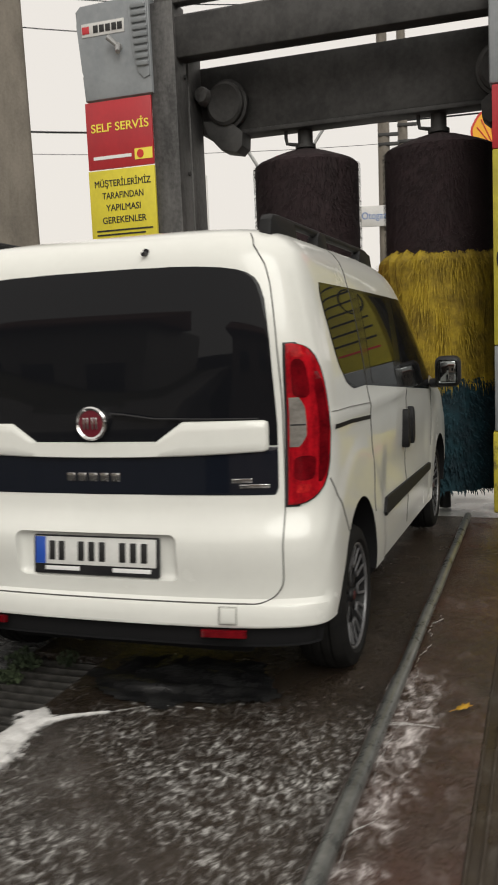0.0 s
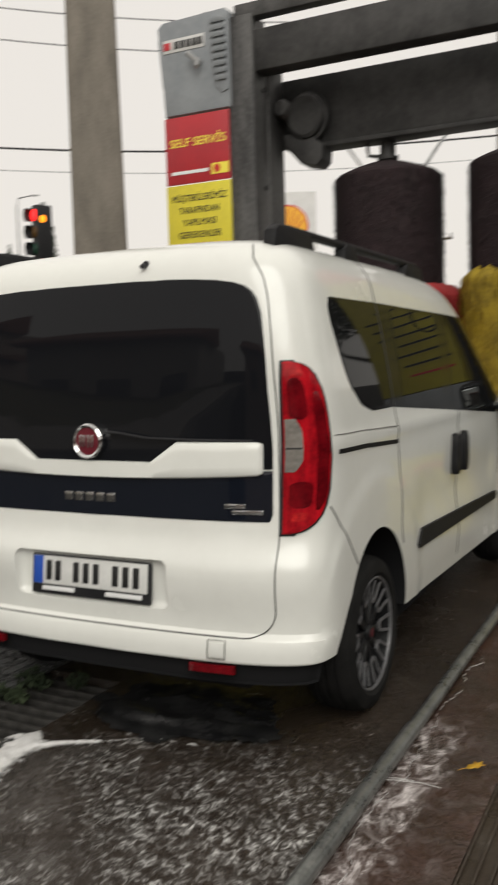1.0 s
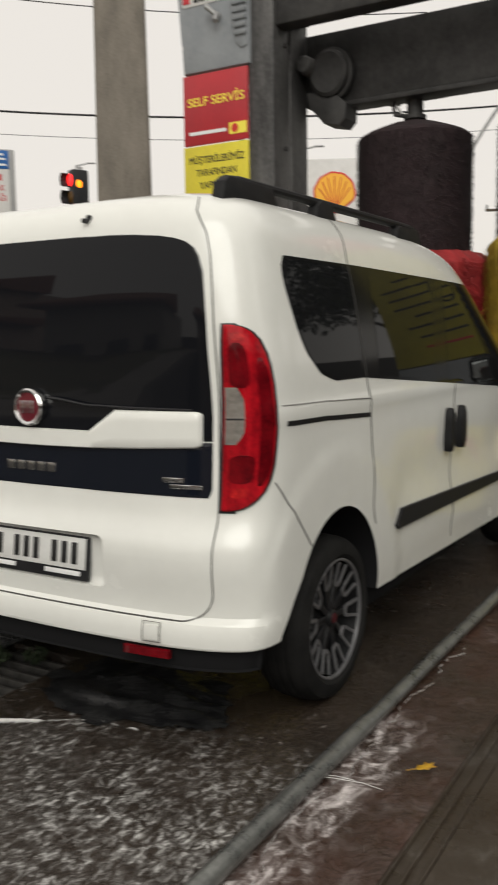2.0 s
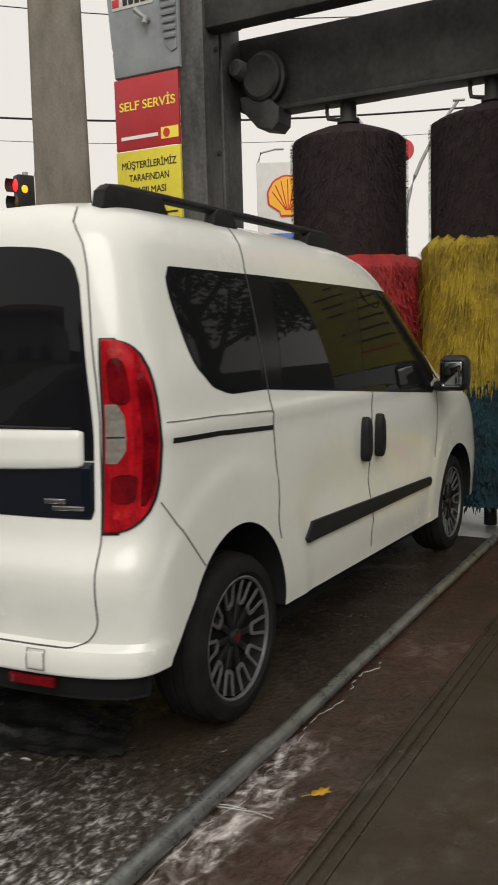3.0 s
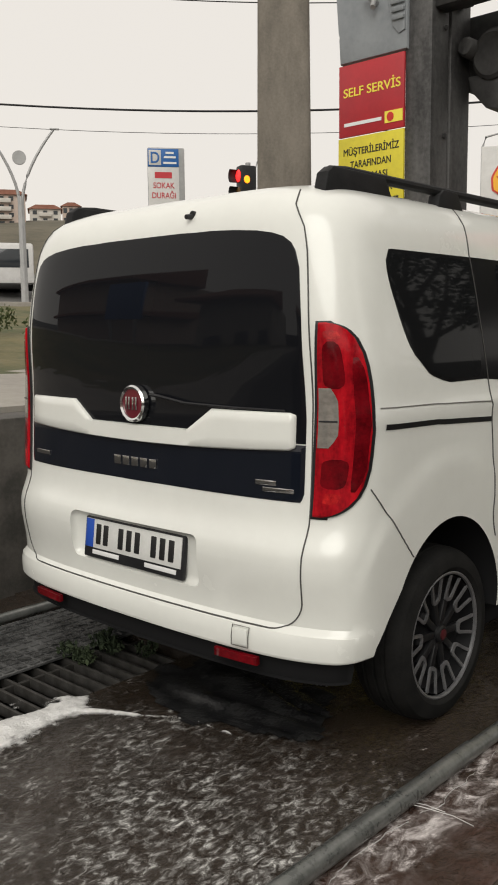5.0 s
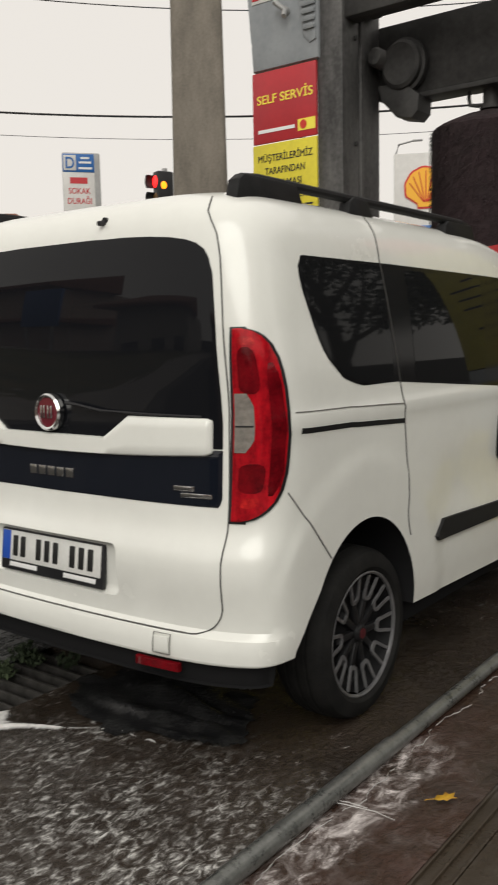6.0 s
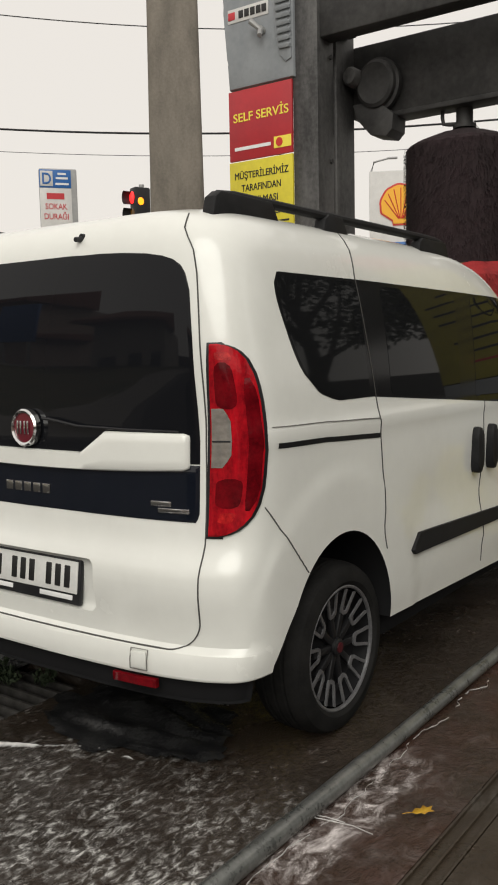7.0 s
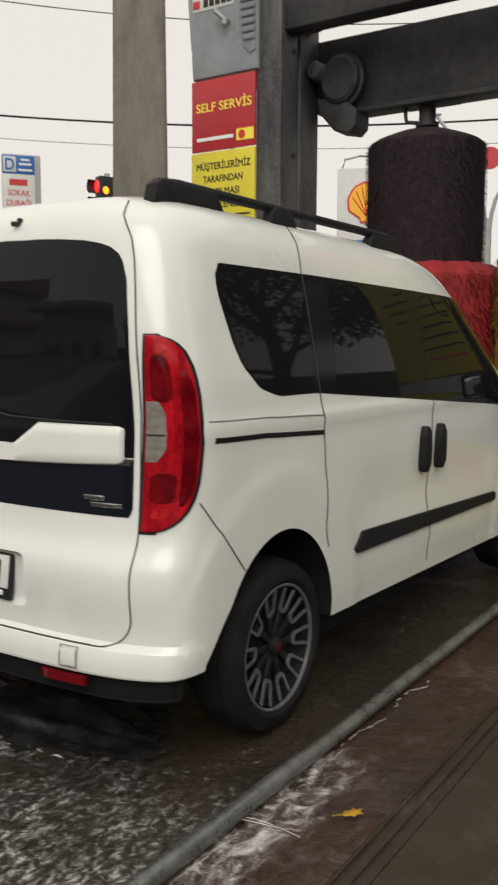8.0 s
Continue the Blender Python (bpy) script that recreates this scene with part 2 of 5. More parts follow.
GRASS = worn("verge_grass", (0.060, 0.070, 0.025), (0.16, 0.135, 0.065), 1.1, (0.8, 0.95), 0, 0.6, 0.03)
SCRUB = worn("scrub_hill", (0.075, 0.068, 0.045), (0.14, 0.12, 0.085), 0.06, (0.85, 0.95), 0, 0.5, 0.3)
LEAFDARK = worn("cypress_leaf", (0.020, 0.032, 0.014), (0.035, 0.05, 0.02), 3, (0.7, 0.9), 0, 0.3, 0.02)
LEAFGREEN = worn("bush_leaf", (0.035, 0.055, 0.014), (0.075, 0.085, 0.025), 3, (0.6, 0.85), 0, 0.3, 0.02)
BARK = worn("bark", (0.06, 0.045, 0.03), (0.10, 0.08, 0.06), 6, (0.8, 0.95), 0, 0.5, 0.01)
LEAFYEL = worn("fallen_leaf", (0.55, 0.33, 0.02), (0.40, 0.20, 0.015), 30, (0.5, 0.7), 0, 0.3, 0.002)
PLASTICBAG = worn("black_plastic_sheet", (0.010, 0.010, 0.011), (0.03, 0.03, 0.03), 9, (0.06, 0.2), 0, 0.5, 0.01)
SIGNWHITE = worn("white_sign_sheet", (0.62, 0.61, 0.60), (0.54, 0.53, 0.52), 3, (0.4, 0.6), 0, 0.03, 0.0005)
SIGNBLUE = material("blue_sign_sheet", (0.02, 0.12, 0.38), 0.45)
REDINK = material("red_ink", (0.5, 0.03, 0.04), 0.5)
LAMPGREY = worn("lamp_post_grey", (0.30, 0.30, 0.30), (0.38, 0.38, 0.38), 4, (0.4, 0.6), 0.4, 0.05, 0.001)
PLASTER = worn("pale_plaster", (0.45, 0.42, 0.38), (0.55, 0.52, 0.48), 0.3, (0.8, 0.95), 0, 0.2, 0.02)
PLASTER2 = worn("pink_plaster", (0.42, 0.33, 0.28), (0.50, 0.41, 0.36), 0.3, (0.8, 0.95), 0, 0.2, 0.02)
ROOFTILE = worn("clay_roof", (0.22, 0.09, 0.06), (0.30, 0.14, 0.10), 0.6, (0.8, 0.95), 0, 0.3, 0.05)
WINDARK = material("far_window_glass", (0.03, 0.035, 0.04), 0.1)
SHELLYEL = material("emblem_yellow", (0.85, 0.42, 0.02), 0.45)
SHELLRED = material("emblem_red", (0.55, 0.03, 0.02), 0.45)


def glowing(name, colour, strength):
    m = material(name, colour, 0.3)
    p = m.node_tree.nodes["Principled BSDF"]
    p.inputs["Emission Color"].default_value = (*colour, 1)
    p.inputs["Emission Strength"].default_value = strength
    return m


SIGNALRED = glowing("lit_red_signal", (1.0, 0.02, 0.02), 2.2)
SIGNALAMBER = glowing("lit_amber_signal", (1.0, 0.28, 0.01), 2.0)


# ---- building helpers ----
def finish(name, bm, mat, smooth=None):
    me = bpy.data.meshes.new(name)
    bmesh.ops.recalc_face_normals(bm, faces=bm.faces)
    bm.to_mesh(me)
    bm.free()
    for mm in mat if isinstance(mat, (list, tuple)) else [mat]:
        me.materials.append(mm)
    if smooth:
        me.shade_smooth()
        me.set_sharp_from_angle(angle=radians(smooth))
    return me


def part(name, bm, mat, parent, label="", smooth=35):
    ob = new(name, finish(name, bm, mat, smooth))
    ob.parent = parent
    if label:
        tagged(ob, label)
    return ob


def thing(name, label, category, group="", m=None, kind=""):
    ob = new(name)
    ob.empty_display_size = 0.1
    if m is not None:
        ob.matrix_world = m
    return tagged(ob, label, category, group, kind)


def setting(name, bm, mat, label="", category="", smooth=30):
    return tagged(new(name, finish(name, bm, mat, smooth)), label, category, kind="structure")


def box(bm, c, s, bevel=0.0, m=None, seg=2):
    mm = Matrix.LocRotScale(c, None, s)
    if m is not None:
        mm = m @ mm
    vs = bmesh.ops.create_cube(bm, size=1.0, matrix=mm)["verts"]
    if bevel:
        es = list({e for v in vs for e in v.link_edges})
        bmesh.ops.bevel(bm, geom=es, offset=bevel, segments=seg, affect="EDGES", profile=0.5)
    return bm


def rod(bm, a, b, r, seg=14, r2=None, caps=True):
    a, b = Vector(a), Vector(b)
    m = Matrix.Translation((a + b) / 2) @ (b - a).to_track_quat("Z", "Y").to_matrix().to_4x4()
    bmesh.ops.create_cone(bm, cap_ends=caps, segments=seg, radius1=r, radius2=r if r2 is None else r2, depth=(b - a).length, matrix=m)
    return bm


def tube(bm, pts, r, seg=8):
    """A round bar along a line of points."""
    pts = [Vector(p) for p in pts]
    rings = []
    for i, p in enumerate(pts):
        d = (pts[min(i + 1, len(pts) - 1)] - pts[max(i - 1, 0)]).normalized()
        u = d.cross(Vector((0.01, 0.02, 1)) if abs(d.z) < 0.95 else Vector((1, 0, 0))).normalized()
        v = d.cross(u)
        rr = r(i / (len(pts) - 1)) if callable(r) else r
        rings.append([bm.verts.new(p + rr * (math.cos(2 * math.pi * k / seg) * u + math.sin(2 * math.pi * k / seg) * v)) for k in range(seg)])
    for a, b in zip(rings, rings[1:]):
        for k in range(seg):
            bm.faces.new((a[k], a[(k + 1) % seg], b[(k + 1) % seg], b[k]))
    bm.faces.new(rings[0][::-1])
    bm.faces.new(rings[-1])
    return bm


def revolve(bm, profile, seg=48, m=Matrix(), a0=0.0, a1=2 * math.pi):
    """Turns (radius, height) pairs round the z axis of m."""
    closed = abs(a1 - a0 - 2 * math.pi) < 1e-6
    n = seg if closed else seg + 1
    rings = [[bm.verts.new(m @ Vector((r * math.cos(a0 + (a1 - a0) * k / seg), r * math.sin(a0 + (a1 - a0) * k / seg), h))) for k in range(n)] for r, h in profile]
    for a, b in zip(rings, rings[1:]):
        for k in range(seg):
            j = (k + 1) % n
            bm.faces.new((a[k], a[j], b[j], b[k]))
    return bm


def prism(bm, outline, depth, m=Matrix(), bevel=0.0):
    """An outline in x and z, given depth along y, laid out by m."""
    a = [bm.verts.new(m @ Vector((x, 0, z))) for x, z in outline]
    b = [bm.verts.new(m @ Vector((x, depth, z))) for x, z in outline]
    f1, f2 = bm.faces.new(a), bm.faces.new(b[::-1])
    n = len(a)
    for k in range(n):
        bm.faces.new((a[k], b[k], b[(k + 1) % n], a[(k + 1) % n]))
    if bevel:
        bmesh.ops.bevel(bm, geom=list({e for f in (f1, f2) for e in f.edges}), offset=bevel, segments=2, affect="EDGES", profile=0.5)
    return bm


def letters(text, size, m, mat, parent, name="letter", bold=0.0, align="CENTER", width=None):
    cu = bpy.data.curves.new("letters", "FONT")
    cu.body, cu.size, cu.extrude, cu.offset, cu.align_x = text, size, 0.0012, 0.0, align
    cu.resolution_u = 6
    cu.bevel_depth, cu.bevel_resolution = bold * 0.3, 0
    tmp = new("letters_tmp", cu)
    bpy.context.view_layer.update()
    me = bpy.data.meshes.new_from_object(tmp.evaluated_get(bpy.context.evaluated_depsgraph_get()))
    bpy.data.objects.remove(tmp)
    bpy.data.curves.remove(cu)
    if width:
        xs = [v.co.x for v in me.vertices]
        k = width / (max(xs) - min(xs))
        for v in me.vertices:
            v.co.x *= k
    # one mesh for each letter, its dots and hooks with it
    whole = bmesh.new()
    whole.from_mesh(me)
    bpy.data.meshes.remove(me)
    seen, runs = set(), []
    for f0 in whole.faces:
        if f0 in seen:
            continue
        stack, island = [f0], []
        seen.add(f0)
        while stack:
            f = stack.pop()
            island.append(f)
            for e in f.edges:
                for g in e.link_faces:
                    if g not in seen:
                        seen.add(g)
                        stack.append(g)
        xs = [v.co.x for f in island for v in f.verts]
        runs.append([min(xs), max(xs), island])
    runs.sort(key=lambda r: r[0] - r[1])
    glyphs = []
    for lo, hi, island in runs:
        for gl in glyphs:
            if gl[0] - 0.002 <= (lo + hi) / 2 <= gl[1] + 0.002:
                gl[2] += island
                break
        else:
            glyphs.append([lo, hi, list(island)])
    for lo, hi, island in sorted(glyphs, key=lambda gl: gl[0]):
        bm = bmesh.new()
        table = {}
        for f in island:
            for v in f.verts:
                if v not in table:
                    table[v] = bm.verts.new(v.co)
            bm.faces.new([table[v] for v in f.verts])
        ob = part(name, bm, mat, parent, smooth=None)
        ob.matrix_local = m
    whole.free()


FACE = pose(0, 0, 0, 90, 0, 0)  # lettering that stands upright and faces -y
CAM0 = Vector((2.32, -2.61, 1.37))


def far(az, d, z=0.0):
    """A place d metres off in the direction az (degrees to the left of +y) from where the viewer stands."""
    return Vector((CAM0.x - d * math.sin(radians(az)), CAM0.y + d * math.cos(radians(az)), z))


# ---- ground and setting ----
def slab(x0, y0, x1, y1, z0, z1, bevel=0.0):
    return box(bmesh.new(), ((x0 + x1) / 2, (y0 + y1) / 2, (z0 + z1) / 2), (x1 - x0, y1 - y0, z1 - z0), bevel)


bm = bmesh.new()
bmesh.ops.create_grid(bm, x_segments=24, y_segments=24, size=1500, matrix=Matrix.Translation((0, 0, -0.16)))
setting("ground", bm, ASPHALT, "grey asphalt ground reaching to the horizon", "ground")

# bay floor, its slabs butting end to end
setting("floor", slab(-0.28, -6.0, 1.0, 3.14, -0.3, 0.0), FLOORBAY, "wet dark concrete wash floor with white lather", "floor")
setting("floor_west", slab(-1.62, -0.16, -0.28, 3.14, -0.3, 0.0), FLOORBAY, "wet dark concrete floor under the van", "floor")
setting("floor_strip", slab(1.0, -6.0, 1.40, 3.14, -0.3, -0.004), FLOORRED, "reddish wet concrete strip beside the guide pipe", "floor")
setting("floor_east", slab(1.50, -6.0, 8.0, 14.0, -0.3, -0.002), FLOOROUT, "damp brown concrete apron", "floor")
setting("floor_far", slab(-3.2, 3.20, 1.40, 14.0, -0.3, -0.14), FLOORFAR, "pale foamy wet floor beyond the wash bay", "floor")
setting("trim_edge", slab(-1.62, 3.14, 1.40, 3.20, -0.3, -0.02), DARKSTEEL, "dark steel edge of the wash floor", "trim")
setting("floor_back", slab(-1.62, -6.0, -0.90, -0.16, -0.3, -0.01), FLOORBAY, "wet concrete beside the drain", "floor")

# gantry rail: a slotted steel channel let into the floor
rail = thing("rail", "dark steel gantry rail let into the wet floor", "rail", kind="structure")
part("web", slab(1.40, -6.0, 1.50, 14.0, -0.3, -0.012), FLOOROUT, rail)
for x in (1.408, 1.450, 1.492):
    part("flange", slab(x - 0.004, -6.0, x + 0.004, 14.0, -0.05, -0.001, 0.001), FLOOROUT, rail)


def guide_pipe(x, y_from, y_to, joint, label):
    root = thing("guide_pipe", label, "pipe", "wheel guide pipes", pose(x, 0, 0))
    bm = bmesh.new()
    n = 24
    tube(bm, [(0.0012 * math.sin(0.8 * k), joint + (y_to - joint) * k / n, 0.026) for k in range(n + 1)], 0.026, 18)
    part("tube", bm, GALV, root)
    bm = bmesh.new()
    tube(bm, [(0.0, y_from + (joint - 0.004 - y_from) * k / n, 0.029) for k in range(n + 1)], 0.029, 18)
    part("tube", bm, GALV, root)
    return root


guide_pipe(1.05, -5.6, 3.05, -0.19, "long galvanised steel guide pipe lying along the floor")
guide_pipe(-1.24, -5.6, 3.05, -1.6, "galvanised steel guide pipe on the van's far side")

# drain: pit with an iron grating, wet rubber mat beyond it
pit = setting("drain_pit", slab(-0.90, -6.0, -0.28, -0.16, -0.4, -0.16), PIT, "dark wet drain pit under the grating", "drain")
grating = thing("drain_grating", "wet iron bar grating over the drain", "grating", kind="structure")
bar_me = finish("bar", slab(-0.60, -0.007, 0.0, 0.007, -0.045, -0.004, 0.0015), GRATE, 30)
for k in range(56):
    b = new("bar", bar_me)
    b.parent, b.location = grating, (-0.29, -0.24 - k * 0.072, 0)
for x in (-0.885, -0.60, -0.295):
    part("bearer", slab(x - 0.008, -4.4, x + 0.008, -0.17, -0.07, -0.012, 0.001), GRATE, grating)
# a mat with a raised grid of lugs
mat_thing = thing("rubber_mat", "wet black rubber mat with square lugs beside the drain", "mat")
part("sheet", slab(-1.20, -0.95, -0.66, 0.75, -0.002, 0.010, 0.003), MATRUB, mat_thing)
bm = bmesh.new()
for i in range(9):
    for j in range(28):
        box(bm, (-1.165 + i * 0.059, -0.91 + j * 0.06, 0.0125), (0.042, 0.044, 0.006))
tagged(part("lug_field", bm, MATRUB, mat_thing), kind="stuff")

# low retaining wall and the raised street behind it
setting("wall_west", slab(-1.92, -9.0, -1.62, 2.2, -0.3, 0.93, 0.012), WALLCON, "low damp concrete retaining wall", "wall")
setting("wall_return", slab(-3.6, 2.2, -1.62, 2.45, -0.3, 0.93, 0.012), WALLCON, "low concrete retaining wall", "wall")
setting("wall_pole", slab(-3.6, 2.45, -3.3, 16.0, -0.3, 0.88, 0.012), WALLCON, "low concrete retaining wall", "wall")


def sheet(x0, y0, x1, y1, z, nx, ny, rough=0.0):
    bm = bmesh.new()
    vs = [[bm.verts.new((x0 + (x1 - x0) * i / nx, y0 + (y1 - y0) * j / ny, z + rough * noise.noise((i * 1.7, j * 1.3, 0.5)))) for j in range(ny + 1)] for i in range(nx + 1)]
    for i in range(nx):
        for j in range(ny):
            bm.faces.new((vs[i][j], vs[i + 1][j], vs[i + 1][j + 1], vs[i][j + 1]))
    return bm


def ramp(x0, z0, x1, z1, y0, y1, deep=0.5):
    """A paved strip along the street, its top sloping from z0 to z1."""
    return prism(bmesh.new(), [(x0, z0), (x1, z1), (x1, z1 - deep), (x0, z0 - deep)], y1 - y0, Matrix.Translation((0, y0, 0)))


def verge_sheet(x0, x1, y0, y1, z0, z1, nx, ny):
    bm = sheet(x0, y0, x1, y1, 0.0, nx, ny, 0.03)
    for v in bm.verts:
        v.co.z += z0 + (z1 - z0) * (v.co.x - x0) / (x1 - x0)
    return bm


setting("verge", verge_sheet(-12, -1.9, -30, 2.2, 1.85, 0.89, 60, 90), GRASS, "grassy verge rising above the wall", "verge")
setting("verge_north", verge_sheet(-12, -3.55, 2.2, 60, 1.85, 0.87, 40, 90), GRASS, "grassy verge rising above the wall", "verge")
setting("pavement_path", ramp(-4.3, 1.10, -1.93, 0.96, -30, 2.15, 0.3), PAVE, "pale concrete path along the top of the wall", "pavement")
setting("kerb_near", slab(-12.3, -60, -12.0, 90, 1.3, 1.93, 0.02), PAVE, "pale concrete kerb", "kerb")
setting("road", ramp(-21, 1.80, -12.3, 1.80, -120, 220), ASPHALT, "grey asphalt road", "road")
setting("pavement", ramp(-31, 2.02, -21, 1.92, -120, 220), PAVE, "pale concrete median pavement", "pavement")
setting("road_far", ramp(-62, 5.4, -31, 1.9, -120, 260, 1.5), ASPHALT, "grey asphalt road climbing to the hill", "road")

# low scrubby hill carrying the far houses
bm = bmesh.new()
H = far(56, 260)
rows = []
for i in range(41):
    row = []
    for j in range(25):
        u, v = -1 + 2 * i / 40, -1 + 2 * j / 24
        h = 31 * max(0.0, math.cos(min(1, abs(u)) * math.pi / 2)) ** 0.6 * max(0.0, math.cos(min(1, abs(v)) * math.pi / 2)) ** 0.7
        h += 2.0 * noise.noise((u * 5, v * 5, 2.0)) * (h > 1)
        ax = Vector((-math.sin(radians(56)), math.cos(radians(56)), 0))
        side = Vector((ax.y, -ax.x, 0))
        row.append(bm.verts.new(H + side * (210 * u) + ax * (150 * v) + Vector((0, 0, max(-1.5, h - 1.5)))))
    rows.append(row)
for i in range(40):
    for j in range(24):
        bm.faces.new((rows[i][j], rows[i + 1][j], rows[i + 1][j + 1], rows[i][j + 1]))
setting("hill", bm, SCRUB, "brown scrubby hill in the haze", "hill")


# ---- the van ----
ZW = (0.18, 0.25, 0.33, 0.45, 0.6, 0.9, 1.1, 1.2, 1.4, 1.63, 1.71, 1.77, 1.81, 1.83, 1.84)
WW = (0.81, 0.842, 0.862, 0.874, 0.878, 0.880, 0.876, 0.868, 0.842, 0.797, 0.768, 0.720, 0.645, 0.525, 0.38)
YR = (-0.66, -0.70, -0.716, -0.718, -0.710, -0.688, -0.691, -0.709, -0.708, -0.668, -0.65, -0.638, -0.617, -0.602, -0.57, -0.50, -0.41, -0.25)
ZR = (0.18, 0.25, 0.33, 0.42, 0.452, 0.475, 0.52, 0.65, 0.68, 0.8, 1.1, 1.4, 1.63, 1.71, 1.77, 1.81, 1.83, 1.84)
ZF = (0.18, 0.3, 0.55, 0.75, 0.9, 0.97, 1.03, 1.08, 1.13, 1.2, 1.42, 1.63, 1.73, 1.78, 1.815, 1.84)
YF = (3.5, 3.62, 3.66, 3.62, 3.53, 3.42, 3.2, 3.0, 2.8, 2.68, 2.33, 2.02, 1.83, 1.65, 1.4, 0.9)
NR, LR, NF, LF, CROWN = 6.0, 0.48, 3.4, 0.75, 0.045


def smooth_interp(z, xs, ys):
    """Monotone smooth curve through the pairs."""
    z = min(max(z, xs[0]), xs[-1])
    k = max(i for i in range(len(xs) - 1) if xs[i] <= z)
    h = xs[k + 1] - xs[k]
    d = [(ys[i + 1] - ys[i]) / (xs[i + 1] - xs[i]) for i in range(len(xs) - 1)]

    def slope(i):
        if i == 0 or i == len(xs) - 1:
            return d[0] if i == 0 else d[-1]
        return 0.0 if d[i - 1] * d[i] <= 0 else 2 * d[i - 1] * d[i] / (d[i - 1] + d[i])

    t = (z - xs[k]) / h
    return (2 * t**3 - 3 * t**2 + 1) * ys[k] + (t**3 - 2 * t**2 + t) * h * slope(k) + (3 * t**2 - 2 * t**3) * ys[k + 1] + (t**3 - t**2) * h * slope(k + 1)


def half_width(z):
    return smooth_interp(z, ZW, WW)


def rear(z):
    return smooth_interp(z, ZR, YR)


def front(z):
    return smooth_interp(z, ZF, YF)


def ease(t):
    t = min(1.0, max(0.0, t))
    return t * t * (3 - 2 * t)


def bare(s, z):
    """The skin with its pressed shapes: flared arches, a waist crease and hollowed doors."""
    p = plain(s, z)
    side = ease((p.x / half_width(z) - 0.86) / 0.12)
    if side > 0:
        bulge = 0.0
        for cy, r in ((-0.04, 0.60), (2.75, 0.56)):
            d = math.hypot(p.y - cy, (z - 0.33) * 0.93)
            bulge = max(bulge, 0.0065 * ease((r - d) / 0.035))
        bulge += 0.007 * math.exp(-(((z - 1.10) / 0.028) ** 2)) - 0.011 * math.exp(-(((z - 0.73) / 0.13) ** 2)) * ease((p.y - 0.42) / 0.25) * ease((2.25 - p.y) / 0.25)
        p.x += bulge * side
    return p


def plain(s, z):
    """The bare outline at height z. s: 0 to 1 from the middle of the tail round the corner, then metres along the side, then 0 to 1 round the nose."""
    w, a, b = half_width(z), rear(z), front(z)
    side = max(0.05, b - LF - (a + LR))
    if s <= 1:
        th = max(0.0, s) * math.pi / 2
        u = math.sin(th) ** (2 / NR)
        return Vector((w * u, a + LR * (1 - max(0.0, math.cos(th)) ** (2 / NR)) + CROWN * (1 - 0.75 * ease((z - 1.1) / 0.3)) * u * u * (1 - u**12), z))
    if s <= 1 + side:
        return Vector((w, a + LR + (s - 1), z))
    th = min(1.0, (s - 1 - side)) * math.pi / 2
    return Vector((w * math.cos(th) ** (2 / NF), b - LF + LF * math.sin(th) ** (2 / NF), z))


def skin(s, z, off=0.0, hand=1):
    """A point off metres out from the skin; s below 0 lies on the other half."""
    if s < 0:
        hand, s = -hand, -s
    p = bare(s, z)
    if off:
        e = 0.004
        du = bare(s + e, z) - bare(max(0.0, s - e), z)
        dv = bare(s, z + e) - bare(s, z - e)
        n = du.cross(dv)
        if s < 1e-4:
            n = Vector((0, -1, -(dv.y / dv.z) * -1))
        p = p + off * n.normalized()
    return Vector((hand * p.x, p.y, p.z))


def at_x(x, z):
    """s for a place on the tail, from its x."""
    s = math.asin(min(1.0, abs(x) / half_width(z)) ** (NR / 2)) * 2 / math.pi
    return math.copysign(s, x)


def at_y(y, z):
    """s for a place on the right-hand side, from its y."""
    a = rear(z) + LR
    if y >= a:
        return 1 + y - a
    return math.acos(min(1.0, max(0.0, 1 - (y - rear(z)) / LR)) ** (NR / 2)) * 2 / math.pi


YAW = 0.0
van = thing("van", "white passenger van with tinted windows, black roof rails and wet paint", "van", m=pose(0, 0, 0, 0, 0, YAW))


def patch(name, mat, parent, zs, lo, hi, off, nu=10, hand=1, label="", depth=0.004, lip=0.35, subdiv=1):
    """A panel that follows the skin between the heights zs, from s = lo(z) to s = hi(z), standing off metres proud, with rounded edges."""
    zz = []
    for a, b in zip(zs, zs[1:]):
        zz += [a + (b - a) * k / subdiv for k in range(subdiv)]
    zz.append(zs[-1])
    bm = bmesh.new()
    us = [0.0, 0.0, 0.015] + [k / nu for k in range(1, nu)] + [0.985, 1.0, 1.0]
    dz = (zz[-1] - zz[0]) * 0.012
    zz = [zz[0], zz[0], zz[0] + dz] + zz[1:-1] + [zz[-1] - dz, zz[-1], zz[-1]]
    grid = []
    for j, z in enumerate(zz):
        row = []
        for i, u in enumerate(us):
            edge = min(i, len(us) - 1 - i, j, len(zz) - 1 - j)
            o = -depth if edge == 0 else off * (1 - lip) if edge == 1 else off
            row.append(bm.verts.new(skin(lo(z) + (hi(z) - lo(z)) * u, z, o, hand)))
        grid.append(row)
    for j in range(len(zz) - 1):
        for i in range(len(us) - 1):
            bm.faces.new((grid[j][i], grid[j][i + 1], grid[j + 1][i + 1], grid[j + 1][i]))
    return part(name, bm, mat, parent, label, 50)


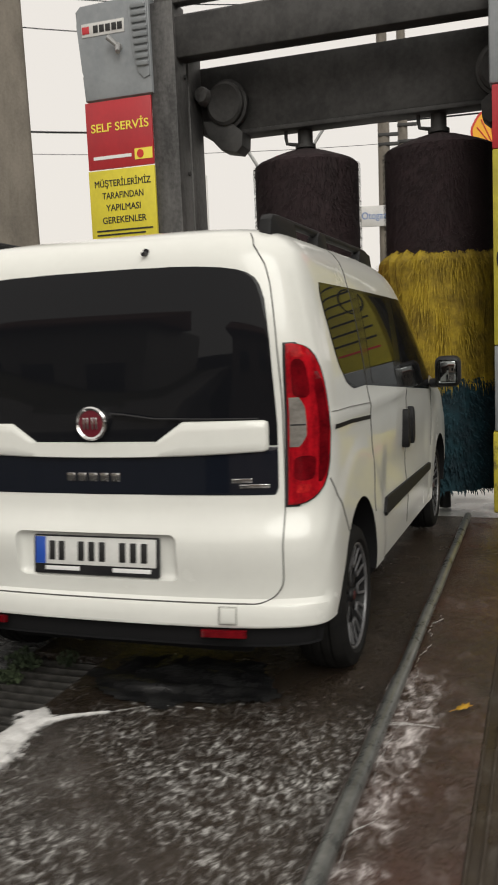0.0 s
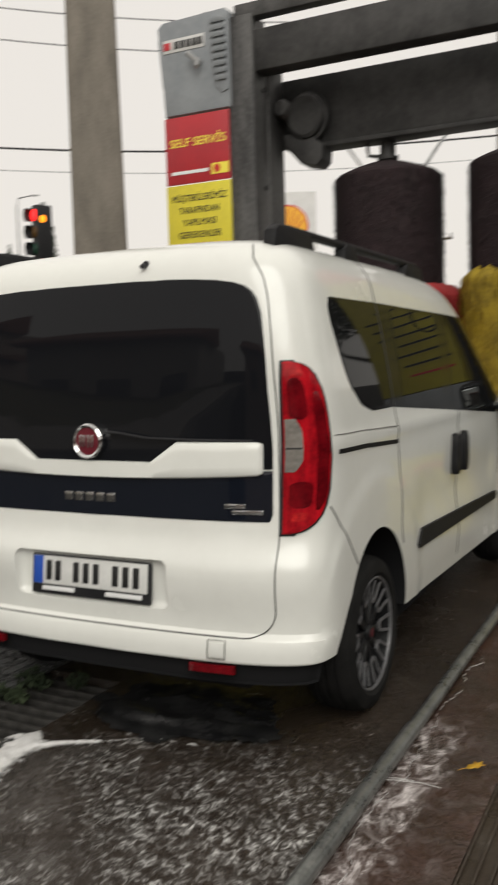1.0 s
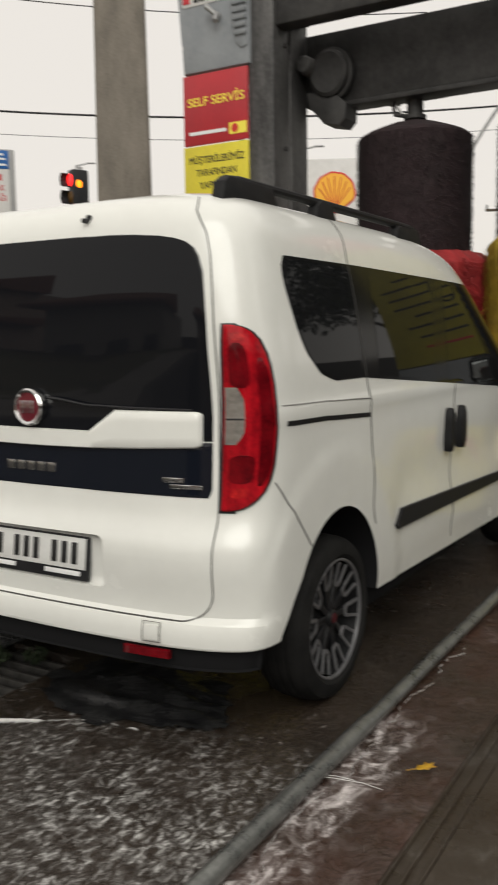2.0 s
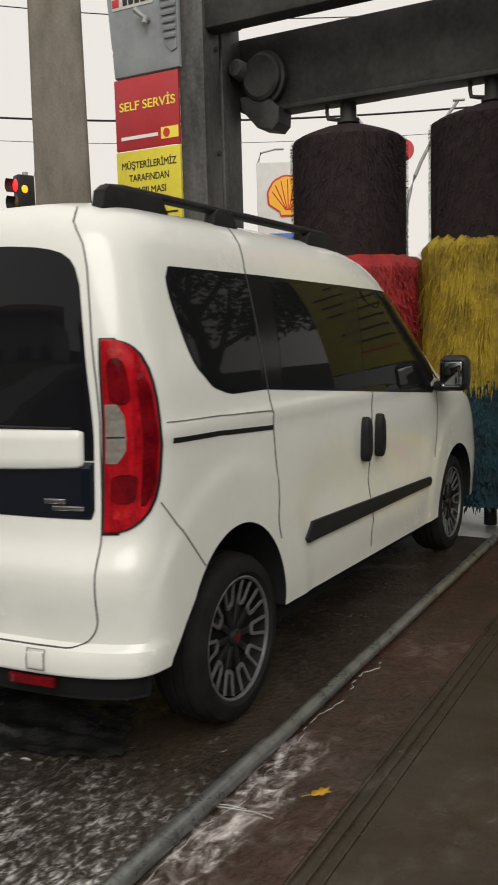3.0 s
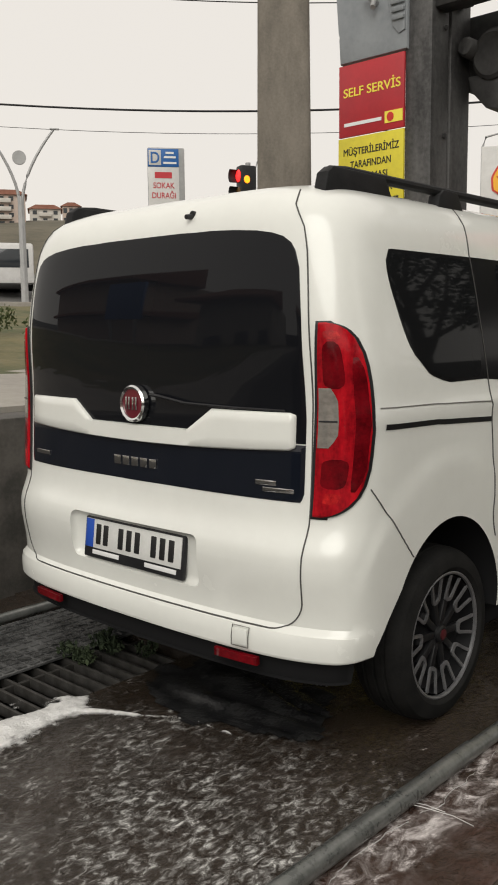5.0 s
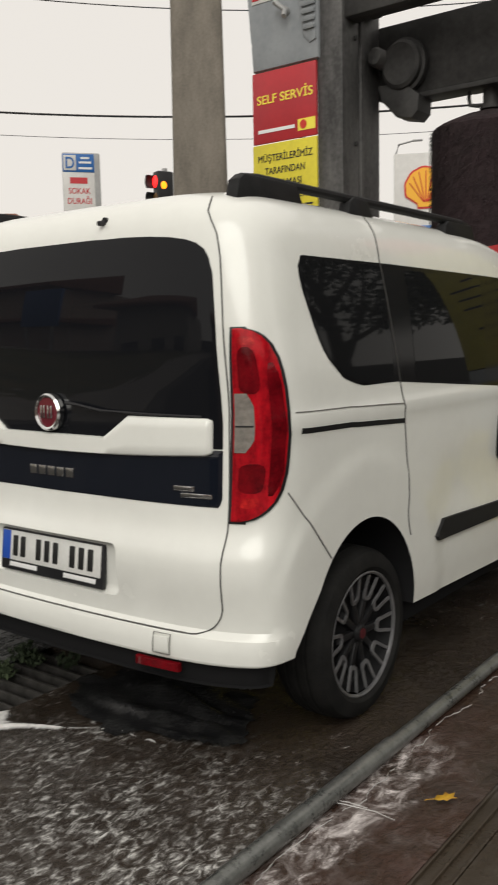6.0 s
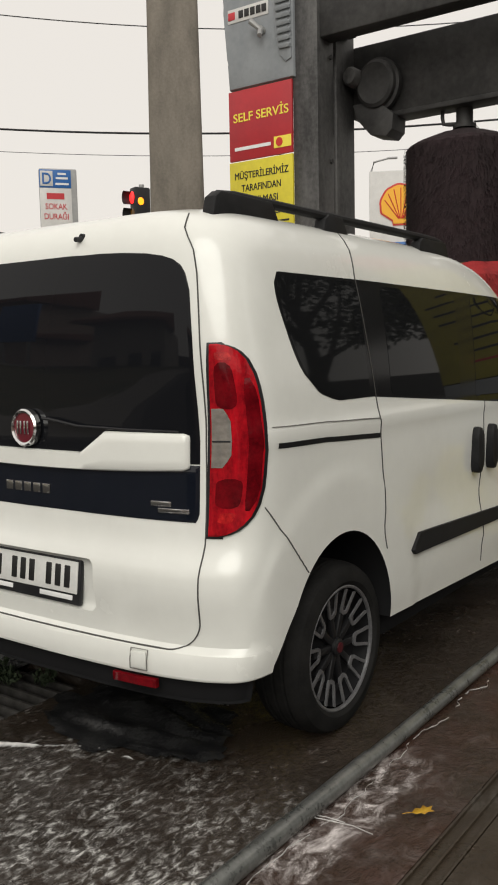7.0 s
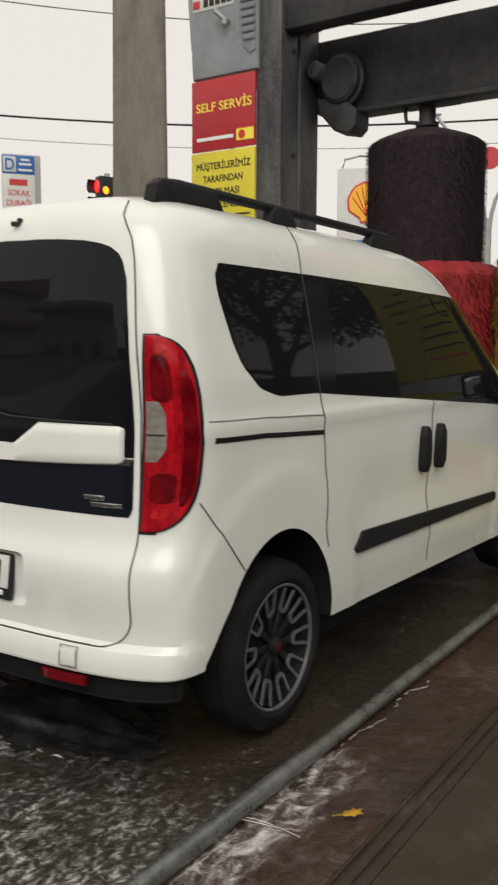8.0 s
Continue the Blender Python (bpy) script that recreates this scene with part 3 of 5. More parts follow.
def pane(name, mat, parent, yl, yr, zb, zt, off, hand=1, nu=16, nv=12, label="", corner=0.0):
    """A window pane on the side: yl(v), yr(v) its upright edges and zb(y), zt(y) its sills, with rounded corners and a thin turned edge."""
    bm = bmesh.new()
    us = [0.0, 0.0, 0.012, 0.04] + [k / nu for k in range(1, nu)] + [0.96, 0.988, 1.0, 1.0]
    vs = [0.0, 0.0, 0.02, 0.06] + [k / nv for k in range(1, nv)] + [0.94, 0.98, 1.0, 1.0]
    rows = []
    for j, v in enumerate(vs):
        row = []
        for i, u in enumerate(us):
            rim = min(i, len(us) - 1 - i, j, len(vs) - 1 - j) == 0
            y = yl(v) + (yr(v) - yl(v)) * u
            lo, hi = zb(y), zt(y)
            span = abs(yr(v) - yl(v))
            e = min(u, 1 - u) * span
            cut = corner - math.sqrt(max(0.0, corner**2 - (corner - e) ** 2)) if e < corner else 0.0
            z = lo + cut + (hi - lo - 2 * cut) * v
            row.append(bm.verts.new(skin(at_y(y, z), z, -0.003 if rim else off, hand)))
        rows.append(row)
    for j in range(len(vs) - 1):
        for i in range(len(us) - 1):
            bm.faces.new((rows[j][i], rows[j][i + 1], rows[j + 1][i + 1], rows[j + 1][i]))
    return part(name, bm, mat, parent, label, 50)


def lerp_table(pairs):
    """A piecewise line through (z, value) pairs."""
    zs, vs = [p[0] for p in pairs], [p[1] for p in pairs]
    return lambda z: float(np.interp(z, zs, vs))


def smooth_table(pairs):
    return lambda z: smooth_interp(z, [p[0] for p in pairs], [p[1] for p in pairs])


def seam(pts, parent, width=0.006, off=0.003, hand=1, mat=GAP, name="panel_gap"):
    """A thin gap between panels along (s, z) places on the skin."""
    fine = []
    for (s0, z0), (s1, z1) in zip(pts, pts[1:]):
        n = max(2, int(max(abs(z1 - z0) / 0.03, abs(s1 - s0) / 0.05)))
        fine += [(s0 + (s1 - s0) * k / n, z0 + (z1 - z0) * k / n) for k in range(n)]
    fine.append(pts[-1])
    bm = bmesh.new()
    ps = [skin(s, z, off, hand) for s, z in fine]
    prev = None
    for i, p in enumerate(ps):
        d = (ps[min(i + 1, len(ps) - 1)] - ps[max(0, i - 1)]).normalized()
        n = (skin(fine[i][0], fine[i][1], off + 0.01, hand) - p).normalized()
        c = d.cross(n).normalized() * width / 2
        row = [bm.verts.new(p - c - n * 0.003), bm.verts.new(p - c), bm.verts.new(p + c), bm.verts.new(p + c - n * 0.003)]
        if prev:
            for k in range(3):
                bm.faces.new((prev[k], prev[k + 1], row[k + 1], row[k]))
        prev = row
    return part(name, bm, mat, parent)


def carved(name, bm, mats, cutters):
    """The mesh of bm with the cutters' shapes taken out of it."""
    ob = new(name + "_tmp", finish(name, bm, mats))
    made = []
    for c, slot in cutters:
        me = finish("cut", c, mats)
        for p in me.polygons:
            p.material_index = slot
        co = new("cut_tmp", me)
        mod = ob.modifiers.new("cut", "BOOLEAN")
        mod.operation, mod.solver, mod.object = "DIFFERENCE", "EXACT", co
        made.append(co)
    bpy.context.view_layer.update()
    me = bpy.data.meshes.new_from_object(ob.evaluated_get(bpy.context.evaluated_depsgraph_get()))
    for o in [ob, *made]:
        bpy.data.objects.remove(o)
    me.shade_smooth()
    me.set_sharp_from_angle(angle=radians(32))
    me.name = name
    return me


# shell, with its wheel arches and the recess of the number plate
zs = sorted({0.345, 0.395, 0.452, 0.475, 0.655, 0.68, 0.72} | {0.38 + 0.04 * k for k in range(13)} | {0.90 + 0.025 * k for k in range(34)} | {1.76, 1.785, 1.80, 1.815, 1.83, 1.84})
zs = [z for z in zs if z <= 1.84]
bm = bmesh.new()
rings = []
for z in zs:
    side = max(0.05, front(z) - LF - (rear(z) + LR))
    ss = [0.5 - 0.5 * math.cos(math.pi * k / 44) for k in range(45)] + [1 + side * k / 70 for k in range(1, 71)] + [1 + side + k / 14 for k in range(1, 15)]
    right = [skin(s, z) for s in ss]
    if z == zs[0]:
        for p in right:
            p.z += 0.030 * ease((-0.22 - p.y) / 0.2) - 0.028 * min(2.0, max(0.0, p.y - 0.2))
    ring = right + [Vector((-p.x, p.y, p.z)) for p in right[-2:0:-1]]
    rings.append([bm.verts.new(p) for p in ring])
for a, b in zip(rings, rings[1:]):
    for k in range(len(a)):
        bm.faces.new((a[k], a[(k + 1) % len(a)], b[(k + 1) % len(a)], b[k]))
bm.faces.new(rings[0][::-1])
bm.faces.new(rings[-1])
cuts = []
for cy, ry, rz, zc in ((-0.045, 0.365, 0.405, 0.335), (2.745, 0.375, 0.375, 0.31)):
    for hand in (1, -1):
        c = bmesh.new()
        bmesh.ops.create_cone(c, cap_ends=True, segments=72, radius1=1, radius2=1, depth=0.5, matrix=Matrix.Translation((hand * 0.77, cy, zc)) @ Matrix.Rotation(math.pi / 2, 4, "Y") @ Matrix.Diagonal((rz, ry, 1, 1)))
        cuts.append((c, 1))
# the rear arches open out slantwise to the bumper's ends
for hand in (1, -1):
    c = bmesh.new()
    prism(c, [(-0.16, 0.66), (-0.262, 0.650), (-0.30, 0.615), (-0.40, 0.50), (-0.476, 0.400), (-0.50, 0.32), (0.0, 0.30)], 0.34, pose(hand * 0.77 + 0.17, 0, 0, 0, 0, 90))
    cuts.append((c, 1))
c = bmesh.new()
box(c, (-0.01, -0.715, 0.622), (0.68, 0.10, 0.178), 0.03, None, 4)
cuts.append((c, 0))
shell = new("body", carved("body", bm, [PAINT, LINER], cuts))
shell.parent = van

# underside, black lower valance
for nm, z0, z1, y0, y1, w in (("underbody", 0.20, 0.36, -0.50, 3.40, 0.54),):
    part(nm, slab(-w, y0, w, y1, z0, z1, 0.03), LINER, van)
part("floor_pan", slab(-0.80, 0.36, 0.80, 2.34, 0.22, 0.36, 0.04), LINER, van)
part("nose_pan", slab(-0.74, 3.0, 0.74, 3.50, 0.20, 0.36, 0.04), LINER, van)
patch("rear_valance", LINER, van, [0.29, 0.30, 0.32, 0.345, 0.372], lambda z: -at_y(-0.55, z), lambda z: at_y(-0.55, z), -0.035, 40, label="black plastic lower valance", depth=0.09)
patch("rear_bumper", PAINT, van, [0.378, 0.385, 0.395, 0.41, 0.435, 0.455], lambda z: -at_y(-0.56, z), lambda z: at_y(-0.56, z), 0.0015, 44, label="white bumper lip", lip=0.6, depth=0.03)

# tailgate: glass, gloss black band and white handle bar
glass_edge = lerp_table([(0.855, 0.694), (0.87, 0.705), (1.1, 0.705), (1.42, 0.688), (1.55, 0.672), (1.60, 0.656), (1.625, 0.640), (1.645, 0.612), (1.658, 0.573), (1.668, 0.517), (1.676, 0.43), (1.681, 0.33), (1.684, 0.18)])
gate = new("tailgate")
gate.parent = van
zz = [1.03, 1.10, 1.2, 1.3, 1.4, 1.5, 1.55, 1.60, 1.625, 1.645, 1.658, 1.668, 1.676, 1.681, 1.6838]
patch("rear_window", REARGLASS, gate, zz, lambda z: at_x(-glass_edge(z), z), lambda z: at_x(glass_edge(z), z), 0.003, 30, label="large dark tinted rear window")
patch("gloss_band", GLOSS, gate, [0.853, 0.862, 0.88, 0.94, 1.0, 1.026], lambda z: at_x(-glass_edge(z), z), lambda z: at_x(glass_edge(z), z), 0.003, 30, label="gloss black band under the window")
# the bar: level ends, dropping to a lower middle
bm = bmesh.new()
top = lambda x: 1.122 if abs(x) > 0.36 else 1.050 if abs(x) < 0.255 else 1.050 + 0.072 * (abs(x) - 0.255) / 0.105
bot = lambda x: 0.990 + 0.020 * (abs(x) / 0.67) ** 2
xs = [-0.675, -0.672, -0.655, -0.56, -0.46, -0.38, -0.36, -0.34, -0.31, -0.275, -0.255, -0.235] + [-0.2 + 0.05 * k for k in range(9)] + [0.235, 0.255, 0.275, 0.31, 0.34, 0.36, 0.38, 0.46, 0.56, 0.655, 0.672, 0.675]
grid = []
for i, x in enumerate(xs):
    col = []
    e = min(i, len(xs) - 1 - i)
    ins = 0.016 if e == 0 else 0.006 if e == 1 else 0.0
    for j, v in enumerate((0.0, 0.0, 0.06, 0.3, 0.5, 0.7, 0.94, 1.0, 1.0)):
        z = bot(x) + ins + (top(x) - bot(x) - 2 * ins) * v
        edge = min(j, 8 - j, e)
        o = -0.002 if edge == 0 else 0.012 if edge == 1 else 0.019
        col.append(bm.verts.new(skin(at_x(x, z), z, o)))
    grid.append(col)
for a, b in zip(grid, grid[1:]):
    for j in range(8):
        bm.faces.new((a[j], a[j + 1], b[j + 1], b[j]))
part("handle_bar", bm, PAINT, gate, "white painted handle bar", 60)

gate_side = [(1.79, 0.60), (1.74, 0.628), (1.71, 0.648), (1.67, 0.672), (1.6, 0.690), (1.42, 0.710), (1.1, 0.724), (0.82, 0.726), (0.66, 0.724), (0.60, 0.722)] + [(0.565 - 0.105 * math.sin(a), 0.615 + 0.105 * math.cos(a)) for a in [math.pi / 2 * k / 9 for k in range(10)]] + [(0.460, 0.59)]
for hand in (1, -1):
    seam([(at_x(x, z), z) for z, x in gate_side], van, 0.004, hand=hand, mat=DOORGAP)
seam([(at_x(x, 0.460), 0.460) for x in (-0.59, -0.4, -0.2, -0.01, 0.01, 0.2, 0.4, 0.59)], van, 0.005, mat=DOORGAP)

# tail lamps
lamp_out = smooth_table([(0.815, 0.45), (0.822, 0.51), (0.845, 0.61), (0.876, 0.685), (0.91, 0.73), (0.957, 0.762), (1.071, 0.785), (1.211, 0.780), (1.30, 0.748), (1.342, 0.705), (1.370, 0.64), (1.382, 0.58), (1.388, 0.52)])
lamp_in = lerp_table([(0.815, 0.736), (1.1, 0.738), (1.3, 0.739), (1.388, 0.740)])
lz = [0.815, 0.822, 0.834, 0.85, 0.876, 0.91, 0.957, 1.0, 1.071, 1.14, 1.211, 1.26, 1.30, 1.342, 1.365, 1.377, 1.384, 1.388]
for hand in (1, -1):
    patch("lamp_gasket", PLASTIC, van, [0.808] + lz[1:-1] + [1.393], lambda z: at_x(lamp_in(z) - 0.008, z), lambda z: lamp_out(z) + 0.034, 0.007, 14, hand)
    lamp = patch("tail_lamp", REDLAMP, van, lz, lambda z: at_x(lamp_in(z), z), lambda z: lamp_out(z), 0.014, 16, hand, "tall red tail lamp with a clear lens")
    mid = lambda z, k: at_x(lamp_in(z), z) + (lamp_out(z) - at_x(lamp_in(z), z)) * k
    patch("clear_lens", CLEAR, lamp, [1.02, 1.04, 1.06, 1.10, 1.14, 1.16, 1.18, 1.20], lambda z: mid(z, 0.03), lambda z: mid(z, 0.20 + 0.16 * min(1.0, (z - 1.02) / 0.035) - 0.13 * min(1.0, max(0.0, (z - 1.165) / 0.035))), 0.0165, 6, hand, "clear reversing lens")
    patch("lens_divider", PLASTIC, lamp, [1.098, 1.100, 1.103], lambda z: mid(z, 0.04), lambda z: mid(z, 0.34), 0.0185, 6, hand)

    def oval(z, zc, h, k0, k1, side):
        q = max(0.0, 1 - abs((z - zc) / h) ** 7) ** 0.5
        return mid(z, (k0 + k1) / 2 + side * (k1 - k0) / 2 * max(0.06, q))

    for zc, h, k0, k1, mt in ((1.265, 0.070, 0.10, 0.52, REDDEEP), (1.09, 0.20, 0.66, 0.95, REDDEEP), (0.945, 0.045, 0.10, 0.60, REDDEEP), (1.352, 0.012, 0.15, 0.62, REDBRIGHT), (0.872, 0.016, 0.20, 0.58, REDBRIGHT)):
        oz = [zc - h + 2 * h * k / 12 for k in range(13)]
        patch("lens_field", mt, lamp, oz, lambda z: oval(z, zc, h, k0, k1, -1), lambda z: oval(z, zc, h, k0, k1, 1), 0.0152, 8, hand)

# side: black pillar band with panes, rail groove, doors, strip and handles
for hand in (1, -1):
    left = smooth_table([(0.0, -0.08), (0.04, -0.16), (0.11, -0.225), (0.26, -0.275), (0.54, -0.318), (0.9, -0.348), (1.0, -0.344)])
    sill = lambda y: 1.192 - 0.075 * max(0.0, y - 0.19)
    head = lambda y: 1.612 - 0.010 * max(0.0, y - 0.25) - 0.03 * max(0.0, y - 1.1) ** 2 - 0.42 * max(0.0, y - 1.72)
    nose = lambda v: 2.26 - 0.46 * v
    pane("window_band", PILLAR, van, left, nose, sill, head, 0.0012, hand, 60, 12, "black window surround", 0.035)
    pane("quarter_window", TINT, van, lambda v: left(v) + 0.010, lambda v: 0.170 + 0.012 * v, lambda y: sill(y) + 0.012, lambda y: head(y) - 0.010, 0.0022, hand, 14, 12, "tinted quarter window", 0.03)
    pane("sliding_door_window", TINT, van, lambda v: 0.34 + 0.02 * v, lambda v: 0.99 + 0.07 * v, lambda y: sill(y) + 0.012, lambda y: head(y) - 0.016, 0.0022, hand, 14, 12, "tinted sliding door window", 0.02)
    pane("front_door_window", TINT, van, lambda v: 1.17 + 0.07 * v, lambda v: nose(v) - 0.05, lambda y: sill(y) + 0.010, lambda y: head(y) - 0.016, 0.0022, hand, 18, 12, "dark front door window", 0.02)
    seam([(at_y(y, z), z) for y, z in ((-0.437, 1.077), (-0.3, 1.073), (-0.1, 1.066), (0.1, 1.056), (0.228, 1.049))], van, 0.017, 0.002, hand, STRIPBLACK, "sliding_rail")
    seam([(at_y(y, z), z) for y, z in ((-0.46, 1.135), (-0.425, 1.134), (-0.3, 1.131), (-0.1, 1.125), (0.1, 1.118), (0.225, 1.112))], van, 0.003, 0.003, hand, HAIRLINE)
    seam([(at_y(y, z), z) for z, y in ((1.79, 0.26), (1.72, 0.215), (1.62, 0.185), (1.19, 0.213), (1.10, 0.228), (0.95, 0.241), (0.8, 0.252), (0.62, 0.268))], van, 0.0038, 0.003, hand, DOORGAP)
    seam([(at_y(y, z), z) for z, y in ((1.12, 1.258), (1.0, 1.256), (0.8, 1.246), (0.62, 1.238), (0.42, 1.255), (0.36, 1.26))], van, 0.0038, 0.003, hand, DOORGAP)
    seam([(at_y(y, z), z) for z, y in ((1.12, 2.30), (0.95, 2.32), (0.8, 2.31), (0.66, 2.28))], van, 0.0038, 0.003, hand, DOORGAP)
    seam([(at_y(-0.485 + 0.02 * k, 0.875 - 0.0223 * k), 0.875 - 0.0223 * k) for k in range(-1, 11)], van, 0.003, 0.003, hand, DOORGAP)
    strip_mid = lambda y: 0.590 - 0.032 * (y - 0.5)
    pane("side_strip", STRIPBLACK, van, lambda v: 0.482 + 0.055 * v, lambda v: 2.19, lambda y: strip_mid(y) - 0.041 + 0.012 * max(0.0, y - 0.5), lambda y: strip_mid(y) + 0.039 - 0.008 * max(0.0, y - 0.5), 0.014, hand, 40, 6, "black side rubbing strip", 0.02)
    for y in (1.150, 1.330):
        bm = bmesh.new()
        n = 20
        out = []
        for k in range(n):
            a = 2 * math.pi * k / n
            out.append((0.037 * math.copysign(abs(math.cos(a)) ** 0.7, math.cos(a)), 0.105 * math.copysign(abs(math.sin(a)) ** 0.8, math.sin(a))))
        prism(bm, out, 0.045, pose(hand * 0.912, y, 0.897, 0, 0, hand * 90), 0.010)
        part("door_handle", bm, STRIPBLACK, van, "black door handle")

# roof rails
for hand in (1, -1):
    rr = new("roof_rail")
    rr.parent = van
    tagged(rr, "black roof rail")
    line = lambda y: (hand * (0.638 + 0.03 * (y + 0.35)), y, 1.860 - 0.012 * (y + 0.35) - 0.04 * max(0, y - 0.9) ** 2)
    bm = bmesh.new()
    tube(bm, [line(-0.40 + 1.62 * k / 20) for k in range(21)], lambda u: 0.017 if 0.03 < u < 0.97 else 0.009, 10)
    part("bar", bm, STRIPBLACK, rr)
    for y, ln, drop in ((-0.27, 0.34, 0.004), (0.27, 0.16, 0.004), (1.10, 0.30, 0.012)):
        x, _, z = line(y)
        bm = bmesh.new()
        prism(bm, [(-ln / 2 - 0.02, -0.08), (ln / 2 + 0.03, -0.08), (ln / 2 - 0.03, 0.008), (-ln / 2 + 0.03, 0.010), (-ln / 2, -0.01)], 0.05, pose(x + 0.025, y, z - drop, 0, 0, 90), 0.010)
        part("foot", bm, STRIPBLACK, rr)

# roof edge join, washer nozzle, wiper
bm = bmesh.new()
rod(bm, (0.224, -0.585, 1.737), (0.224, -0.617, 1.734), 0.010, 12, 0.008)
rod(bm, (0.224, -0.565, 1.744), (0.224, -0.590, 1.744), 0.012, 12)
part("washer_nozzle", bm, PLASTIC, van)
bm = bmesh.new()
tube(bm, [skin(at_x(x, z), z, o) for x, z, o in ((0.08, 1.155, 0.016), (0.13, 1.152, 0.022), (0.25, 1.135, 0.022), (0.45, 1.13, 0.016), (0.64, 1.128, 0.012))], lambda u: 0.006 - 0.003 * u, 8)
part("wiper", bm, PLASTIC, van)
wp = skin(0.01, 1.145, 0.006)
bm = bmesh.new()
revolve(bm, [(0.0, 0.010), (0.040, 0.008), (0.050, 0.0), (0.054, -0.012)], 32, Matrix.Translation((0, wp.y + 0.002, 1.135)) @ Matrix.Rotation(math.pi / 2, 4, "X"))
part("wiper_hub", bm, GLOSS, van)

# emblem: plain disc in a chrome ring
em = new("emblem")
em.parent = van
mm = Matrix.Translation((0, wp.y - 0.018, 1.122)) @ Matrix.Rotation(math.pi / 2 - 0.03, 4, "X")
bm = bmesh.new()
revolve(bm, [(0.049, 0.0), (0.051, 0.010), (0.058, 0.014), (0.064, 0.008), (0.065, -0.012)], 40, mm)
part("ring", bm, CHROME, em, "chrome ring")
bm = bmesh.new()
revolve(bm, [(0.0, 0.008), (0.05, 0.006), (0.05, -0.01)], 40, mm)
part("disc", bm, BADGERED, em, "dark red disc")
for x in (-0.027, -0.012, 0.008, 0.024):
    bm = bmesh.new()
    box(bm, (x, 0.001, 0.011), (0.007, 0.044, 0.004), 0.001, mm)
    part("mark", bm, CHROME, em)

# model marks, as plain chrome bars
marks = [(-0.105 + 0.047 * k, 0.035, 0.918, 0.032) for k in range(5)] + [(0.575, 0.075, 0.905, 0.016), (0.62, 0.11, 0.885, 0.014), (-0.60, 0.11, 0.900, 0.016)]
for x, w, z, h in marks:
    bm = bmesh.new()
    p = skin(at_x(x, z), z, 0.004)
    q = skin(at_x(x + 0.02, z), z, 0.004)
    box(bm, (0, 0, 0), (w, 0.004, h), 0.001, Matrix.Translation(p) @ Matrix.Rotation(math.atan2(q.y - p.y, q.x - p.x), 4, "Z"))
    part("model_mark", bm, CHROME, van)

# number plate in its frame; characters as bars
plate = new("number_plate")
plate.parent = van
pm = Matrix.Translation((-0.015, -0.676, 0.617)) @ Matrix.Rotation(radians(-7), 4, "X")
bm = bmesh.new()
box(bm, (0, 0, 0), (0.535, 0.018, 0.150), 0.006, pm)
part("plate_frame", bm, PLASTIC, plate, "black plate frame")
bm = bmesh.new()
box(bm, (0, -0.010, 0.016), (0.512, 0.004, 0.106), 0.001, pm)
part("plate_face", bm, PLATEWHITE, plate, "white plate")
bm = bmesh.new()
box(bm, (-0.234, -0.0125, 0.016), (0.044, 0.003, 0.104), 0.001, pm)
part("country_band", bm, PLATEBLUE, plate, "blue band")
for x in (-0.183, -0.142, -0.058, -0.013, 0.032, 0.118, 0.163, 0.208):
    bm = bmesh.new()
    box(bm, (x, -0.0125, 0.016), (0.026, 0.003, 0.074), 0.003, pm)
    part("bar", bm, INK, plate)
for x, w in ((-0.14, 0.15), (0.155, 0.16)):
    bm = bmesh.new()
    box(bm, (x, -0.010, -0.052), (w, 0.003, 0.016), 0.001, pm)
    part("bar", bm, WHITEINK, plate)

# tow cover, rear reflectors
bm = bmesh.new()
p = skin(at_x(0.52, 0.42), 0.42, 0.007)
box(bm, (0, 0, 0), (0.055, 0.006, 0.052), 0.002, Matrix.Translation(p) @ Matrix.Rotation(radians(9), 4, "Z"))
part("tow_eye_cover", bm, PAINT, van)
seam([(at_x(x, z), z) for x, z in ((0.488, 0.450), (0.552, 0.450), (0.552, 0.390), (0.488, 0.390), (0.488, 0.450))], van, 0.002, 0.0105, mat=HAIRLINE)
for x in (0.50, -0.50):
    patch("bumper_reflector", REDDEEP, van, [0.340, 0.352, 0.366], lambda z: at_x(x - 0.085, z), lambda z: at_x(x + 0.085, z), 0.012, 8, label="red bumper reflector")

# door mirrors
for hand in (1, -1):
    mir = new("door_mirror")
    mir.parent = van
    bm = bmesh.new()
    box(bm, (hand * 1.005, 2.245, 1.15), (0.165, 0.12, 0.20), 0.045, None, 4)
    box(bm, (hand * 0.93, 2.26, 1.075), (0.10, 0.07, 0.06), 0.02)
    part("housing", bm, PLASTIC, mir, "black mirror housing")
    bm = bmesh.new()
    box(bm, (hand * 1.008, 2.184, 1.15), (0.125, 0.008, 0.155), 0.02, None, 3)
    part("mirror_glass", bm, material("mirror_silver", (0.28, 0.30, 0.30), 0.02, 1.0), mir, "mirror glass")


